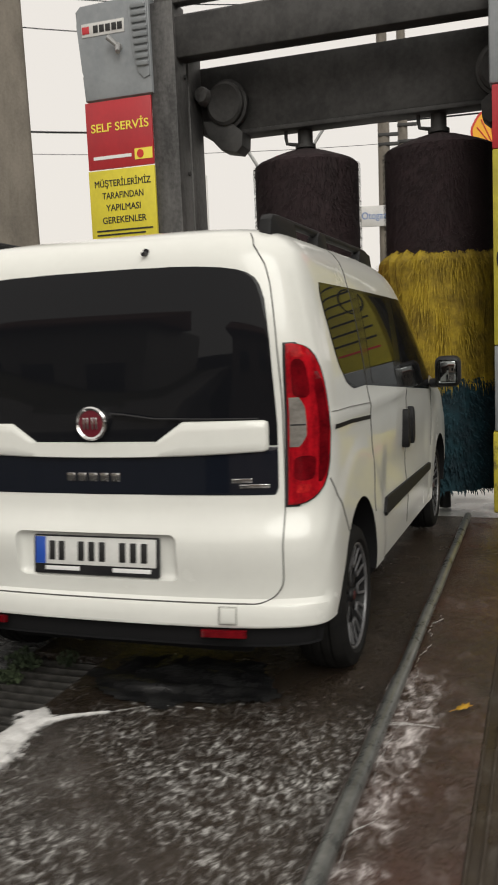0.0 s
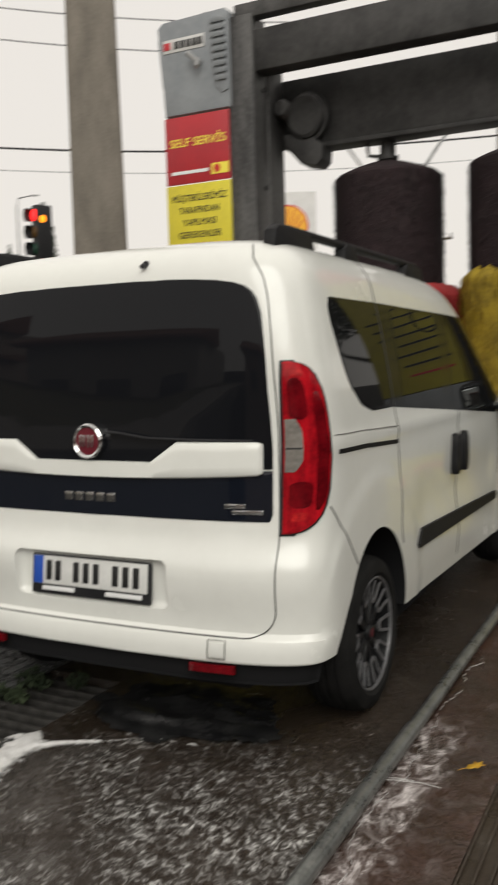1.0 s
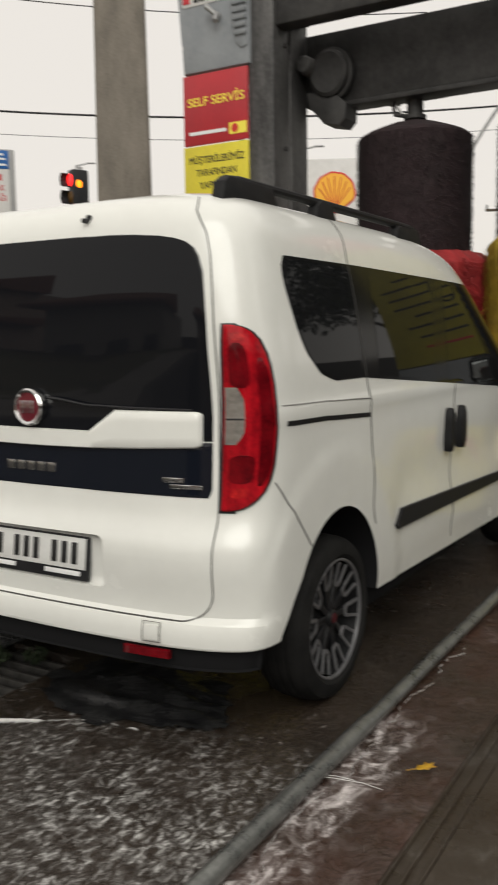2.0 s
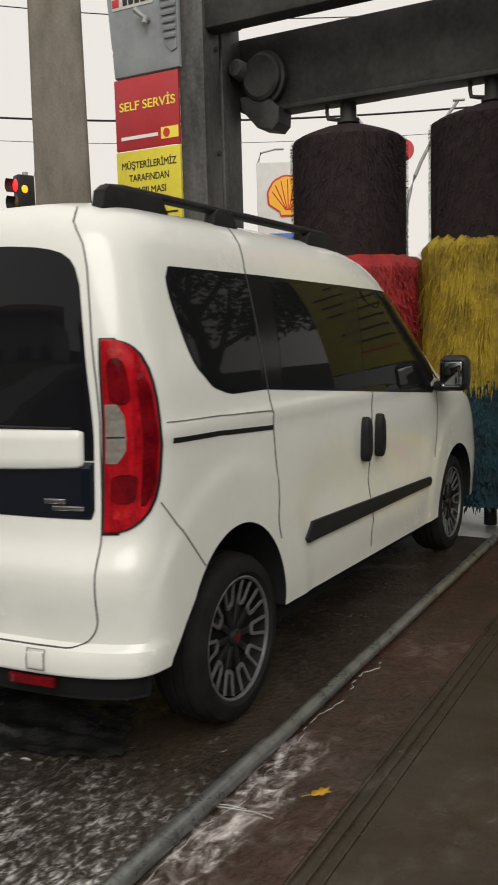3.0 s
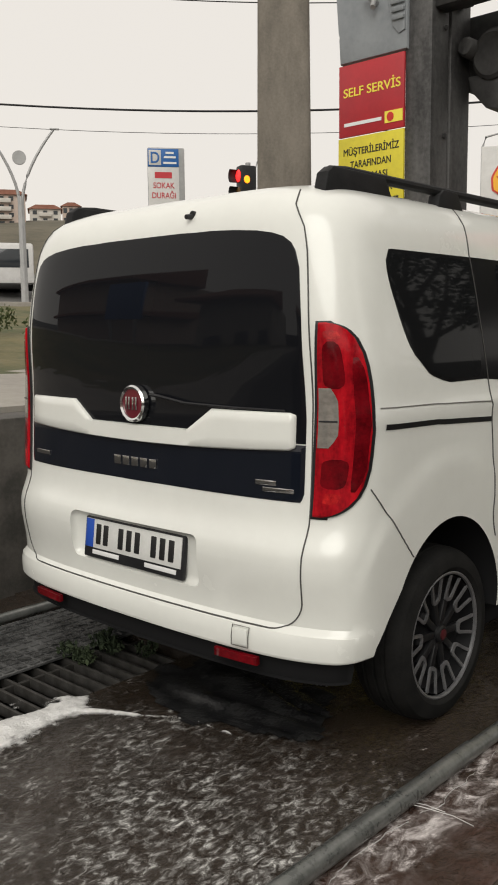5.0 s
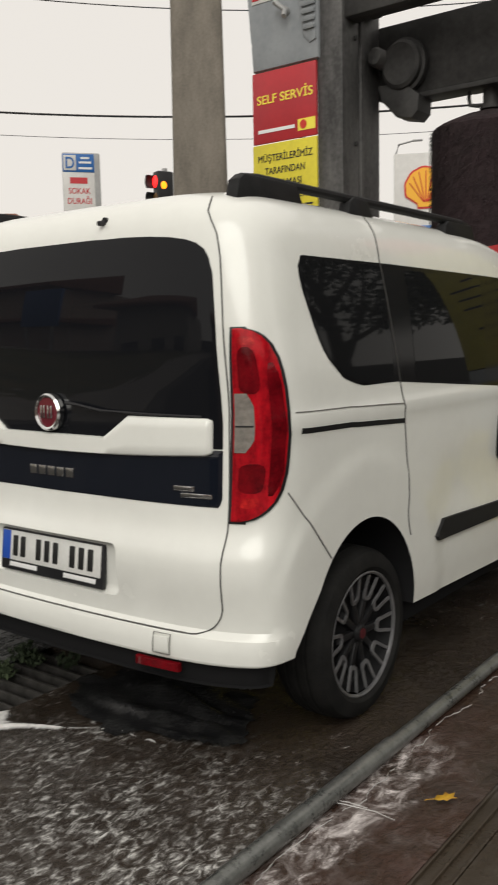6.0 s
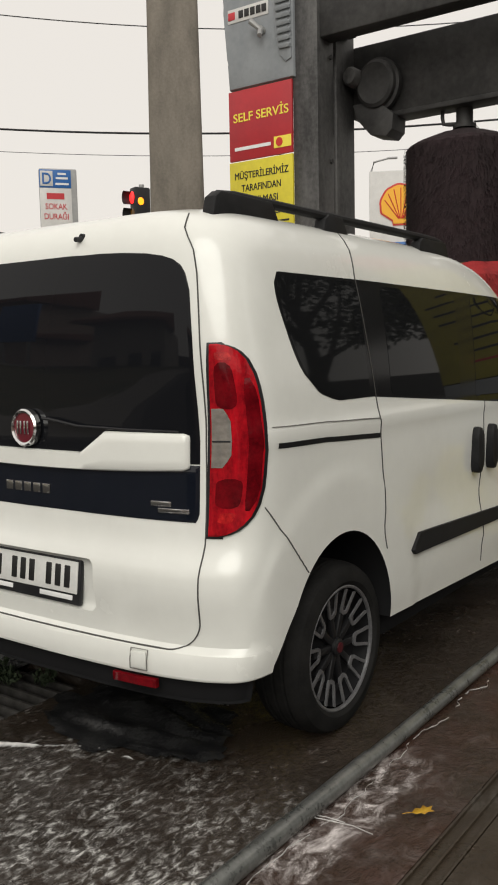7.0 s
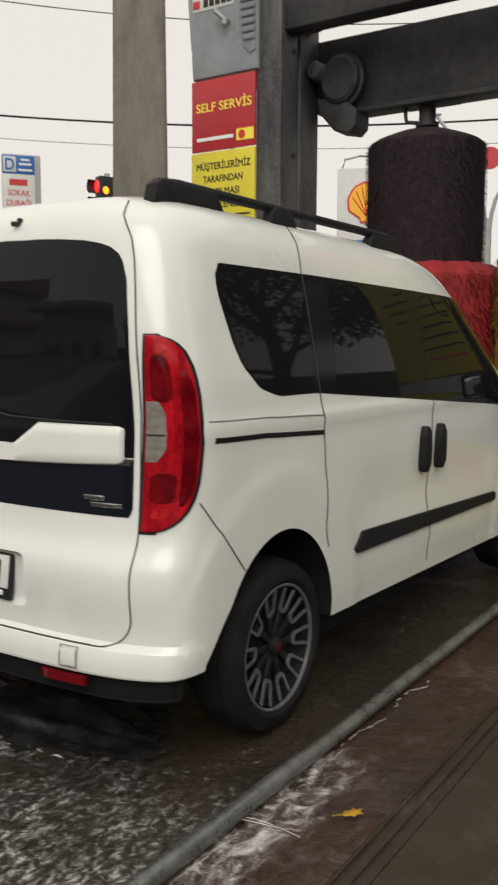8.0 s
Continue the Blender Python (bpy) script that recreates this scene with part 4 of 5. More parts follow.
def wheel(x, y, hand):
    root = new("wheel")
    root.parent = van
    tagged(root, "black alloy wheel with machined silver spoke tips")
    base = Matrix.Translation((x, y, 0.308)) @ Matrix.Rotation(hand * math.pi / 2, 4, "Y") @ Matrix.Rotation(0.25, 4, "Z")
    bm = bmesh.new()
    prof = [(0.212, -0.19), (0.25, -0.195), (0.285, -0.188), (0.301, -0.165), (0.306, -0.14), (0.299, -0.137), (0.299, -0.129), (0.307, -0.126), (0.308, -0.10), (0.300, -0.097), (0.300, -0.089), (0.308, -0.086), (0.307, -0.06), (0.299, -0.057), (0.299, -0.049), (0.306, -0.046), (0.302, -0.022), (0.290, 0.0), (0.268, 0.010), (0.240, 0.012), (0.226, 0.004), (0.218, -0.004)]
    revolve(bm, prof, 64, base)
    part("tyre", bm, RUBBER, root, "black tyre", 30)
    bm = bmesh.new()
    revolve(bm, [(0.219, -0.010), (0.224, 0.002), (0.220, 0.004), (0.214, 0.001), (0.213, -0.008)], 64, base)
    part("rim_lip", bm, ALLOY, root, "silver rim lip")
    bm = bmesh.new()
    revolve(bm, [(0.206, -0.006), (0.200, -0.06), (0.17, -0.075), (0.10, -0.070), (0.06, -0.045), (0.0, -0.045)], 64, base)
    part("rim", bm, RIMBLACK, root, "black rim")
    bm = bmesh.new()
    revolve(bm, [(0.0, -0.008), (0.025, -0.009), (0.031, -0.014), (0.034, -0.03)], 32, base)
    part("centre_cap", bm, RIMBLACK, root)
    bm = bmesh.new()
    revolve(bm, [(0.0, -0.005), (0.018, -0.006), (0.019, -0.012)], 24, base)
    part("cap_disc", bm, CAPRED, root)
    for k in range(10):
        bm = bmesh.new()
        box(bm, (0.085, 0, -0.034), (0.13, 0.026, 0.022), 0.005, base @ Matrix.Rotation(2 * math.pi * k / 10, 4, "Z"))
        part("spoke", bm, RIMBLACK, root)
    for k in range(10):
        m2 = base @ Matrix.Rotation(2 * math.pi * k / 10, 4, "Z")
        bm = bmesh.new()
        pts_o = [(0.206, -0.038), (0.17, -0.031), (0.132, -0.026), (0.120, -0.019), (0.115, 0.0), (0.120, 0.019), (0.132, 0.026), (0.17, 0.031), (0.206, 0.038)]
        pts_i = [(0.206, -0.026), (0.17, -0.020), (0.140, -0.016), (0.132, -0.011), (0.129, 0.0), (0.132, 0.011), (0.140, 0.016), (0.17, 0.020), (0.206, 0.026)]
        hgt = lambda r: -0.004 - (0.206 - r) * 0.16
        vo = [bm.verts.new(m2 @ Vector((r, t, hgt(r)))) for r, t in pts_o]
        vi = [bm.verts.new(m2 @ Vector((r, t, hgt(r)))) for r, t in pts_i]
        wo = [bm.verts.new(m2 @ Vector((r, t, hgt(r) - 0.007))) for r, t in pts_o]
        wi = [bm.verts.new(m2 @ Vector((r, t, hgt(r) - 0.007))) for r, t in pts_i]
        for j in range(8):
            bm.faces.new((vo[j], vo[j + 1], vi[j + 1], vi[j]))
            bm.faces.new((vo[j], wo[j], wo[j + 1], vo[j + 1]))
            bm.faces.new((vi[j], vi[j + 1], wi[j + 1], wi[j]))
        part("spoke_tip", bm, ALLOY, root, "silver spoke tip", 30)
    for k in range(5):
        a = 2 * math.pi * k / 5
        bm = bmesh.new()
        rod(bm, base @ Vector((0.05 * math.cos(a), 0.05 * math.sin(a), -0.045)), base @ Vector((0.05 * math.cos(a), 0.05 * math.sin(a), -0.026)), 0.010, 6)
        part("wheel_bolt", bm, RIMBLACK, root)
    return root


for y in (0.0, 2.755):
    wheel(0.842, y, 1)
    wheel(-0.842, y, -1)


# ---- the wash gantry ----
GY = 3.42
gantry = thing("wash_gantry", "weathered grey steel car wash gantry with red and yellow sign panels", "car wash", m=Matrix.Translation((0.361, 0, 0)) @ Matrix.Diagonal((0.893, 1, 1, 1)))


def column(xi, xo, hand):
    """A leg of pressed steel channel, xi its inner face, with a groove and a worn guide along that face."""
    col = new("column")
    col.parent = gantry
    lo, hi = min(xi, xo), max(xi, xo)
    part("front_channel", slab(lo, GY + 0.01, hi, GY + 0.26, 0.0, 4.22, 0.012), GANTRYSTEEL, col)
    part("rear_channel", slab(lo, GY + 0.30, hi, GY + 0.60, 0.0, 4.20, 0.012), GANTRYSTEEL, col)
    part("groove", slab(lo + 0.03, GY + 0.255, hi - 0.03, GY + 0.305, 0.0, 4.18), DARKSTEEL, col)
    for z in (1.25, 2.05, 2.85, 3.65):
        bm = bmesh.new()
        rod(bm, (xi, GY + 0.20, z), (xi - hand * 0.02, GY + 0.20, z), 0.02, 6)
        part("bolt", bm, DARKSTEEL, col)
    for z in (3.92, 4.08):
        part("clamp", slab(min(xi, xi - hand * 0.09), GY + 0.30, max(xi, xi - hand * 0.09), GY + 0.5, z - 0.06, z + 0.06, 0.01), DARKSTEEL, col)
    return col


column(-1.86, -2.12, -1)
column(0.995, 1.30, 1)

# left leg's cover and signs
cover = new("cover")
cover.parent = gantry
tagged(cover, "grey moulded cover with louvres")
bm = bmesh.new()
prism(bm, [(-2.80, 3.50), (-2.815, 3.70), (-2.79, 3.74), (-2.845, 4.12), (-2.855, 4.24), (-2.80, 4.285), (-2.13, 4.30), (-2.085, 4.27), (-2.085, 3.50)], 0.52, Matrix.Translation((0, GY - 0.02, 0)), 0.02)
part("casing", bm, COVERGREY, cover)
bm = bmesh.new()
prism(bm, [(-2.30, 4.24), (-2.10, 4.24), (-2.10, 3.64), (-2.16, 3.62), (-2.22, 3.68), (-2.27, 3.85)], 0.02, Matrix.Translation((0, GY - 0.035, 0)), 0.008)
part("louvre_panel", bm, COVERGREY, cover)
for k in range(9):
    bm = bmesh.new()
    z = 4.20 - k * 0.058
    half = 0.075 - 0.004 * max(0, k - 4)
    prism(bm, [(-half, -0.018), (half, -0.018), (half, 0.004), (half * 0.7, 0.018), (-half * 0.8, 0.018), (-half, 0.0)], 0.03, Matrix.Translation((-2.185 + 0.003 * k, GY - 0.058, z)) @ pose(0, 0, 0, 14, 0, 0), 0.004)
    part("louvre", bm, COVERGREY, cover)
bm = bmesh.new()
rod(bm, (-2.40, GY - 0.02, 3.90), (-2.40, GY - 0.07, 3.90), 0.03, 14)
rod(bm, (-2.40, GY - 0.06, 3.90), (-2.48, GY - 0.10, 3.97), 0.018, 10, 0.026)
rod(bm, (-2.40, GY - 0.06, 3.90), (-2.38, GY - 0.10, 3.84), 0.022, 10)
part("spray_nozzle", bm, LAMPGREY, cover, "pale hose nozzle")
part("brand_plate", slab(-2.79, GY - 0.026, -2.34, GY - 0.019, 4.02, 4.13, 0.002), SIGNWHITE, cover)
for x, w, mt in ((-2.745, 0.075, REDINK), (-2.64, 0.05, INK), (-2.575, 0.05, INK), (-2.51, 0.05, INK), (-2.445, 0.05, INK), (-2.385, 0.05, INK)):
    part("brand_bar", slab(x - w / 2, GY - 0.031, x + w / 2, GY - 0.025, 4.045, 4.105, 0.002), mt, cover)
bm = bmesh.new()
rod(bm, (-2.45, GY + 0.2, 4.28), (-2.45, GY + 0.2, 4.34), 0.03, 14)
rod(bm, (-2.45, GY + 0.2, 4.34), (-2.45, GY + 0.2, 4.38), 0.036, 14, 0.02)
part("beacon", bm, DARKSTEEL, gantry)

red_panel = part("red_sign", slab(-2.812, GY - 0.012, -2.115, GY + 0.012, 2.925, 3.487, 0.003), SIGNRED, gantry, "red sign panel with yellow lettering")
letters("SELF SERVİS", 0.098, Matrix.Translation((-2.455, GY - 0.0135, 3.235)) @ FACE, YELLOWINK, red_panel, bold=0.004, width=0.61)
part("bar", slab(-2.75, GY - 0.016, -2.345, GY - 0.0125, 3.005, 3.032), WHITEINK, red_panel)
part("emblem_ground", slab(-2.31, GY - 0.016, -2.125, GY - 0.0125, 2.975, 3.065), YELLOWINK, red_panel)
bm = bmesh.new()
rod(bm, (-2.25, GY - 0.016, 3.02), (-2.25, GY - 0.020, 3.02), 0.035, 20)
part("emblem_disc", bm, SHELLRED, red_panel)
yel_panel = part("yellow_sign", slab(-2.818, GY - 0.012, -2.115, GY + 0.012, 1.95, 2.915, 0.003), SIGNYELLOW, gantry, "yellow sign panel with black lettering")
for text, z, w in (("MÜŞTERİLERİMİZ", 2.775, 0.60), ("TARAFINDAN", 2.672, 0.44), ("YAPILMASI", 2.569, 0.37), ("GEREKENLER", 2.464, 0.47)):
    letters(text, 0.078, Matrix.Translation((-2.46, GY - 0.0135, z)) @ FACE, INK, yel_panel, bold=0.003, width=w)
for z, w in ((2.395, 0.60), (2.36, 0.52), (2.31, 0.58), (2.27, 0.44), (2.22, 0.56), (2.17, 0.50)):
    part("bar", slab(-2.76, GY - 0.016, -2.76 + w, GY - 0.0125, z, z + 0.014), INK, yel_panel)
part("lower_cover", slab(-2.80, GY, -2.115, GY + 0.5, 0.62, 1.94, 0.02), COVERGREY, gantry)
part("plinth", slab(-2.82, GY - 0.02, -1.83, GY + 0.64, -0.13, 0.61, 0.02), OLDYELLOW, gantry, "chipped yellow plinth")

# beams across
part("top_rail", slab(-2.05, GY + 0.02, 1.9, GY + 0.14, 4.19, 4.31, 0.012), GANTRYSTEEL, gantry)
part("top_rail", slab(-2.05, GY + 0.50, 1.9, GY + 0.60, 4.17, 4.28, 0.012), GANTRYSTEEL, gantry)
part("upper_beam", slab(-1.95, GY + 0.05, 1.35, GY + 0.24, 3.765, 4.10, 0.02), DARKSTEEL, gantry, "grimy upper beam")
part("carriage_beam", slab(-1.89, GY + 0.605, 1.35, GY + 0.92, 3.25, 3.83, 0.02), DARKSTEEL, gantry, "heavy dark carriage beam")
part("lower_flange", slab(-1.80, GY + 0.58, 1.30, GY + 0.80, 3.215, 3.255, 0.008), DARKSTEEL, gantry)


def drive(x, hand):
    """A geared motor on the beam's end, with its bracket."""
    root = new("drive_unit")
    root.parent = gantry
    y = GY + 0.56
    m = Matrix.Translation((x, y, 3.47)) @ Matrix.Rotation(math.pi / 2, 4, "X")
    bm = bmesh.new()
    revolve(bm, [(0.0, 0.10), (0.16, 0.10), (0.185, 0.08), (0.19, 0.04), (0.215, 0.03), (0.215, -0.02), (0.19, -0.03), (0.19, -0.2), (0.0, -0.2)], 40, m)
    part("gear_drum", bm, DARKSTEEL, root)
    bm = bmesh.new()
    revolve(bm, [(0.0, 0.17), (0.06, 0.165), (0.075, 0.14), (0.078, 0.0)], 28, Matrix.Translation((x + hand * 0.20, y - 0.02, 3.54)) @ Matrix.Rotation(math.pi / 2, 4, "X"))
    part("end_cap", bm, GANTRYSTEEL, root)
    bm = bmesh.new()
    prism(bm, [(-0.24, 0.10), (-0.20, -0.02), (-0.06, -0.16), (0.10, -0.19), (0.16, -0.14), (0.17, -0.02), (0.10, 0.03), (0.0, 0.10)], 0.24, Matrix.Translation((x, y - 0.06, 3.24)) @ Matrix.Diagonal((-hand, 1, 1, 1)), 0.01)
    part("bracket", bm, DARKSTEEL, root)


drive(-1.58, -1)
drive(1.02, 1)


# ---- brushes ----
def bristles(z0, z1, radius, count, droop, width, seed, wild=0.05, shoulder=0.0):
    """A dense stack of soft radial strips round a felted core."""
    rnd = random.Random(seed)
    bm = bmesh.new()
    slope = 0.125 if shoulder > 0.2 else 0.10
    reach = lambda z: radius - shoulder * max(0.0, (z - (z1 - slope)) / slope) ** 1.2
    n, seg = 40, 72
    revolve(bm, [(0.02, z0)] + [(0.96 * reach(z0 + (z1 - z0) * k / n), z0 + (z1 - z0) * k / n) for k in range(n + 1)] + [(0.02, z1)], seg)
    for v in bm.verts:
        q = math.hypot(v.co.x, v.co.y)
        if q > 0.1:
            a = math.atan2(v.co.y, v.co.x)
            f = 1 + wild * (0.8 * noise.noise((math.cos(a) * 5, math.sin(a) * 5, v.co.z * 2.2 + seed)) + 0.5 * noise.noise((math.cos(a) * 16, math.sin(a) * 16, v.co.z * 4 + seed)))
            v.co.x, v.co.y = v.co.x * f, v.co.y * f
            v.co.z += droop * 0.35 * noise.noise((math.cos(a) * 9, math.sin(a) * 9, seed)) * (q > 0.3 * radius)
    for _ in range(count):
        a, z = rnd.uniform(0, 2 * math.pi), z0 + (z1 - z0) * rnd.random()
        rr = reach(z) * (1 + rnd.uniform(-wild * 0.6, wild * 0.6))
        tw, d, w = rnd.uniform(-0.15, 0.15), droop * rnd.uniform(0.4, 1.3), width * rnd.uniform(0.5, 1.3)
        prev = None
        for k, (q, dz) in enumerate(((0.80, 0.0), (0.95, -0.12), (1.0, -0.5), (1.005, -1.0))):
            aa = a + tw * q * q
            c = Vector((rr * q * math.cos(aa), rr * q * math.sin(aa), z + dz * d))
            t = Vector((-math.sin(aa), math.cos(aa), 0.3 * rnd.uniform(-1, 1))) * w * (0.5 if k < 3 else 0.15)
            row = [bm.verts.new(c - t), bm.verts.new(c + t)]
            if prev:
                bm.faces.new((prev[0], prev[1], row[1], row[0]))
            prev = row
    return bm


def wash_brush(x, y, bands, label):
    root = thing("wash_brush", label, "brush", "vertical wash brushes", pose(x, y, 0))
    bm = bmesh.new()
    rod(bm, (0, 0, -0.13), (0, 0, 3.1), 0.05, 16)
    part("shaft", bm, DARKSTEEL, root)
    bm = bmesh.new()
    revolve(bm, [(0.0, 3.24), (0.066, 3.24), (0.066, 3.10), (0.09, 3.095), (0.09, 3.065), (0.064, 3.06), (0.058, 2.97), (0.0, 2.97)], 24)
    part("hub", bm, DARKSTEEL, root)
    part("hanger", slab(-0.22, -0.12, 0.26, 0.14, 3.23, 3.36, 0.03), DARKSTEEL, root)
    bm = bmesh.new()
    tube(bm, [(-0.16, -0.05, 3.25), (-0.16, -0.06, 3.16), (-0.15, -0.06, 3.11), (-0.10, -0.05, 3.10), (-0.06, -0.02, 3.10)], 0.016, 8)
    part("limit_arm", bm, DARKSTEEL, root)
    for i, (nm, z0, z1, r, n, droop, w, mat, wild, sh) in enumerate(bands):
        part(nm, bristles(z0, z1, r, n, droop, w, int(x * 100) + i, wild, sh), mat, root, smooth=None)
    return root


wash_brush(-0.40, GY + 0.75, (("maroon_bristles", 1.95, 3.04, 0.475, 9000, 0.03, 0.006, MAROON, 0.006, 0.34), ("olive_bristles", 1.86, 1.98, 0.50, 900, 0.03, 0.012, BRUSHYEL, 0.04, 0.0), ("red_bristles", 0.95, 1.98, 0.69, 7000, 0.05, 0.010, BRUSHRED, 0.04, 0.14), ("blue_bristles", 0.10, 0.97, 0.54, 4000, 0.05, 0.014, BRUSHBLUE, 0.05, 0.0)), "vertical wash brush of maroon, red and blue bristles")
wash_brush(0.76, GY + 0.74, (("maroon_bristles", 2.02, 3.04, 0.475, 9000, 0.03, 0.006, MAROON, 0.006, 0.34), ("yellow_bristles", 0.98, 2.10, 0.54, 9000, 0.10, 0.006, BRUSHYEL, 0.10, 0.12), ("blue_bristles", 0.10, 1.02, 0.545, 5000, 0.05, 0.014, BRUSHBLUE, 0.05, 0.0)), "vertical wash brush of maroon, yellow and blue bristles")

# ---- right gantry leg: its sign panels and plinth, by the rail ----
leg_cover = thing("right_leg_cover", "gantry's right leg cover with a yellow instruction panel and chipped plinth", "cabinet")
CX0, CX1, CY0, CY1 = 1.245, 1.90, 3.20, 3.41
part("plinth", slab(CX0 - 0.015, CY0 - 0.01, CX1, CY1, 0.02, 0.64, 0.012), OLDYELLOW, leg_cover, "chipped yellow plinth")
part("lower_door", slab(CX0, CY0, CX1, CY1, 0.645, 1.285, 0.01), COVERGREY, leg_cover, "grey sheet metal door")
face = part("instruction_panel", slab(CX0, CY0 - 0.006, CX1, CY1, 1.29, 2.70, 0.006), PANELYELLOW, leg_cover, "yellow instruction panel")
part("red_panel", slab(CX0, CY0 - 0.006, CX1, CY1, 2.705, 3.15, 0.006), SIGNRED, leg_cover, "red sign panel")
part("top_cover", slab(CX0 - 0.02, CY0 - 0.01, CX1, CY1, 3.155, 3.95, 0.03), COVERGREY, leg_cover, "grey top cover")
rnd = random.Random(4)
for k in range(13):
    z = 2.60 - k * 0.095
    part("bar", slab(CX0 + 0.05, CY0 - 0.010, CX0 + 0.05 + rnd.uniform(0.3, 0.55), CY0 - 0.005, z - 0.018, z), INK if k < 12 else REDINK, face)
bm = bmesh.new()
tube(bm, [(CX0 + 0.12 + 0.09 * math.cos(a), CY0 - 0.010, 1.92 + 0.13 * math.sin(a)) for a in [2 * math.pi * k / 20 for k in range(21)]], 0.008, 8)
part("drawn_loop", bm, INK, face)
part("bar", slab(CX0 + 0.06, CY0 - 0.016, CX0 + 0.40, CY0 - 0.009, 0.50, 0.54), REDINK, leg_cover)

# ---- small things on the floor ----
fallen = thing("fallen_leaf", "curled yellow fallen leaf on the wet floor", "leaf", m=pose(1.318, -0.36, 0.006, 8, -6, 35) @ Matrix.Diagonal((0.62, 0.62, 0.62, 1)))
bm = bmesh.new()
ol = [(-0.055, 0), (-0.035, 0.022), (-0.01, 0.016), (0.005, 0.034), (0.02, 0.016), (0.048, 0.020), (0.036, 0.0), (0.05, -0.022), (0.02, -0.014), (0.0, -0.032), (-0.012, -0.014), (-0.035, -0.02)]
cv = bm.verts.new((0, 0, 0.004))
ov = [bm.verts.new((x, y, 0.006 + 0.25 * abs(y) + 0.10 * max(0, x))) for x, y in ol]
for k in range(len(ov)):
    bm.faces.new((cv, ov[k], ov[(k + 1) % len(ov)]))
blade = part("blade", bm, LEAFYEL, fallen)
mod = blade.modifiers.new("thick", "SOLIDIFY")
mod.thickness = 0.0012
bm = bmesh.new()
tube(bm, [(-0.055, 0, 0.006), (-0.08, 0.004, 0.004), (-0.10, 0.002, 0.003)], 0.002, 6)
part("stalk", bm, LEAFYEL, fallen)

straw = thing("straw", "pale broken straw lying in the lather", "straw", m=pose(1.125, -0.56, 0.002, 0, 0, 58) @ Matrix.Scale(0.6, 4))
for pts in ([(-0.12, 0.14, 0.004), (-0.03, 0.05, 0.010), (0.08, -0.06, 0.006), (0.13, -0.16, 0.004)], [(-0.10, 0.15, 0.004), (0.0, 0.06, 0.008), (0.06, -0.02, 0.006)]):
    bm = bmesh.new()
    tube(bm, pts, 0.002, 6)
    part("stem", bm, FOAM, straw)

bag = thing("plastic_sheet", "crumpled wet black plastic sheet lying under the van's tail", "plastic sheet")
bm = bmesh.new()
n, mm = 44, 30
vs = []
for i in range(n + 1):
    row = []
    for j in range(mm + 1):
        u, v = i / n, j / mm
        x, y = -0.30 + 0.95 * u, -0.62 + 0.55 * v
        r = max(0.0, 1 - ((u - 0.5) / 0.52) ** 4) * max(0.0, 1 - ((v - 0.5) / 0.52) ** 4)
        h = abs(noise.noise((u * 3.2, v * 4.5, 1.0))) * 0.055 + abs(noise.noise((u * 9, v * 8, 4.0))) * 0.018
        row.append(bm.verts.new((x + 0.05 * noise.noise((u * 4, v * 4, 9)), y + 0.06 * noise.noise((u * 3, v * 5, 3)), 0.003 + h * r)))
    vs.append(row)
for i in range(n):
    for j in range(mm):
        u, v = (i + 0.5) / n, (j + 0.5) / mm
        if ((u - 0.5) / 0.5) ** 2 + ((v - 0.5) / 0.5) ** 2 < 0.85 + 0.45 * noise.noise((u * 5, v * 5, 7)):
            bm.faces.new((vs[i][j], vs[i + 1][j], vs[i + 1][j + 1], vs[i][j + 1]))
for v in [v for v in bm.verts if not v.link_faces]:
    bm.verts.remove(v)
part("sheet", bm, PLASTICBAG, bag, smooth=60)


def lather(nx=190, ny=380):
    """A soft bank of lather beside the grating, drawn out into a thin crest under the van's tail."""
    x0, x1, y0, y1 = -0.46, 0.50, -2.4, -0.42
    line = [Vector(p) for p in ((-0.25, -0.86), (-0.10, -0.75), (0.0, -0.70), (0.11, -0.62), (0.22, -0.59), (0.38, -0.58))]
    values = {}
    for i in range(nx + 1):
        for j in range(ny + 1):
            p = Vector((x0 + (x1 - x0) * i / nx, y0 + (y1 - y0) * j / ny))
            n1 = noise.fractal((p.x * 5, p.y * 4, 3.3), 0.9, 2.1, 6)
            n2 = noise.fractal((p.x * 22, p.y * 16, 7.1), 0.8, 2.1, 4)
            bank = (1 - abs(p.x + 0.26 + 0.03 * n1) / (0.10 + 0.05 * n1)) - 1.6 * (1 - ease((-0.66 - p.y) / 0.14))
            crest = -1.0
            for k, (a, b) in enumerate(zip(line, line[1:])):
                t = min(1.0, max(0.0, (p - a).dot(b - a) / (b - a).length_squared))
                wide = 0.036 * (1 - (k + t) / 5.2) + 0.004
                crest = max(crest, 0.60 - 0.11 * (k + t) - 0.8 * (p - a - (b - a) * t).length / wide)
            values[i, j] = (max(bank, crest) + 0.35 * n2 + 0.12 * n1, p)
    bm = bmesh.new()
    made = {}
    for i in range(nx):
        for j in range(ny):
            ks = [(i, j), (i + 1, j), (i + 1, j + 1), (i, j + 1)]
            if max(values[k][0] for k in ks) > -0.1:
                for k in ks:
                    if k not in made:
                        v, p = values[k]
                        made[k] = bm.verts.new((p.x, p.y, 0.001 + 0.024 * max(-0.04, min(1.0, v)) * (1 - 0.3 * max(0.0, min(1.0, v)))))
                bm.faces.new([made[k] for k in ks])
    return bm


tagged(new("lather", finish("lather", lather(), FOAM, 70)), "bank of white lather beside the drain grating", "foam", kind="stuff")


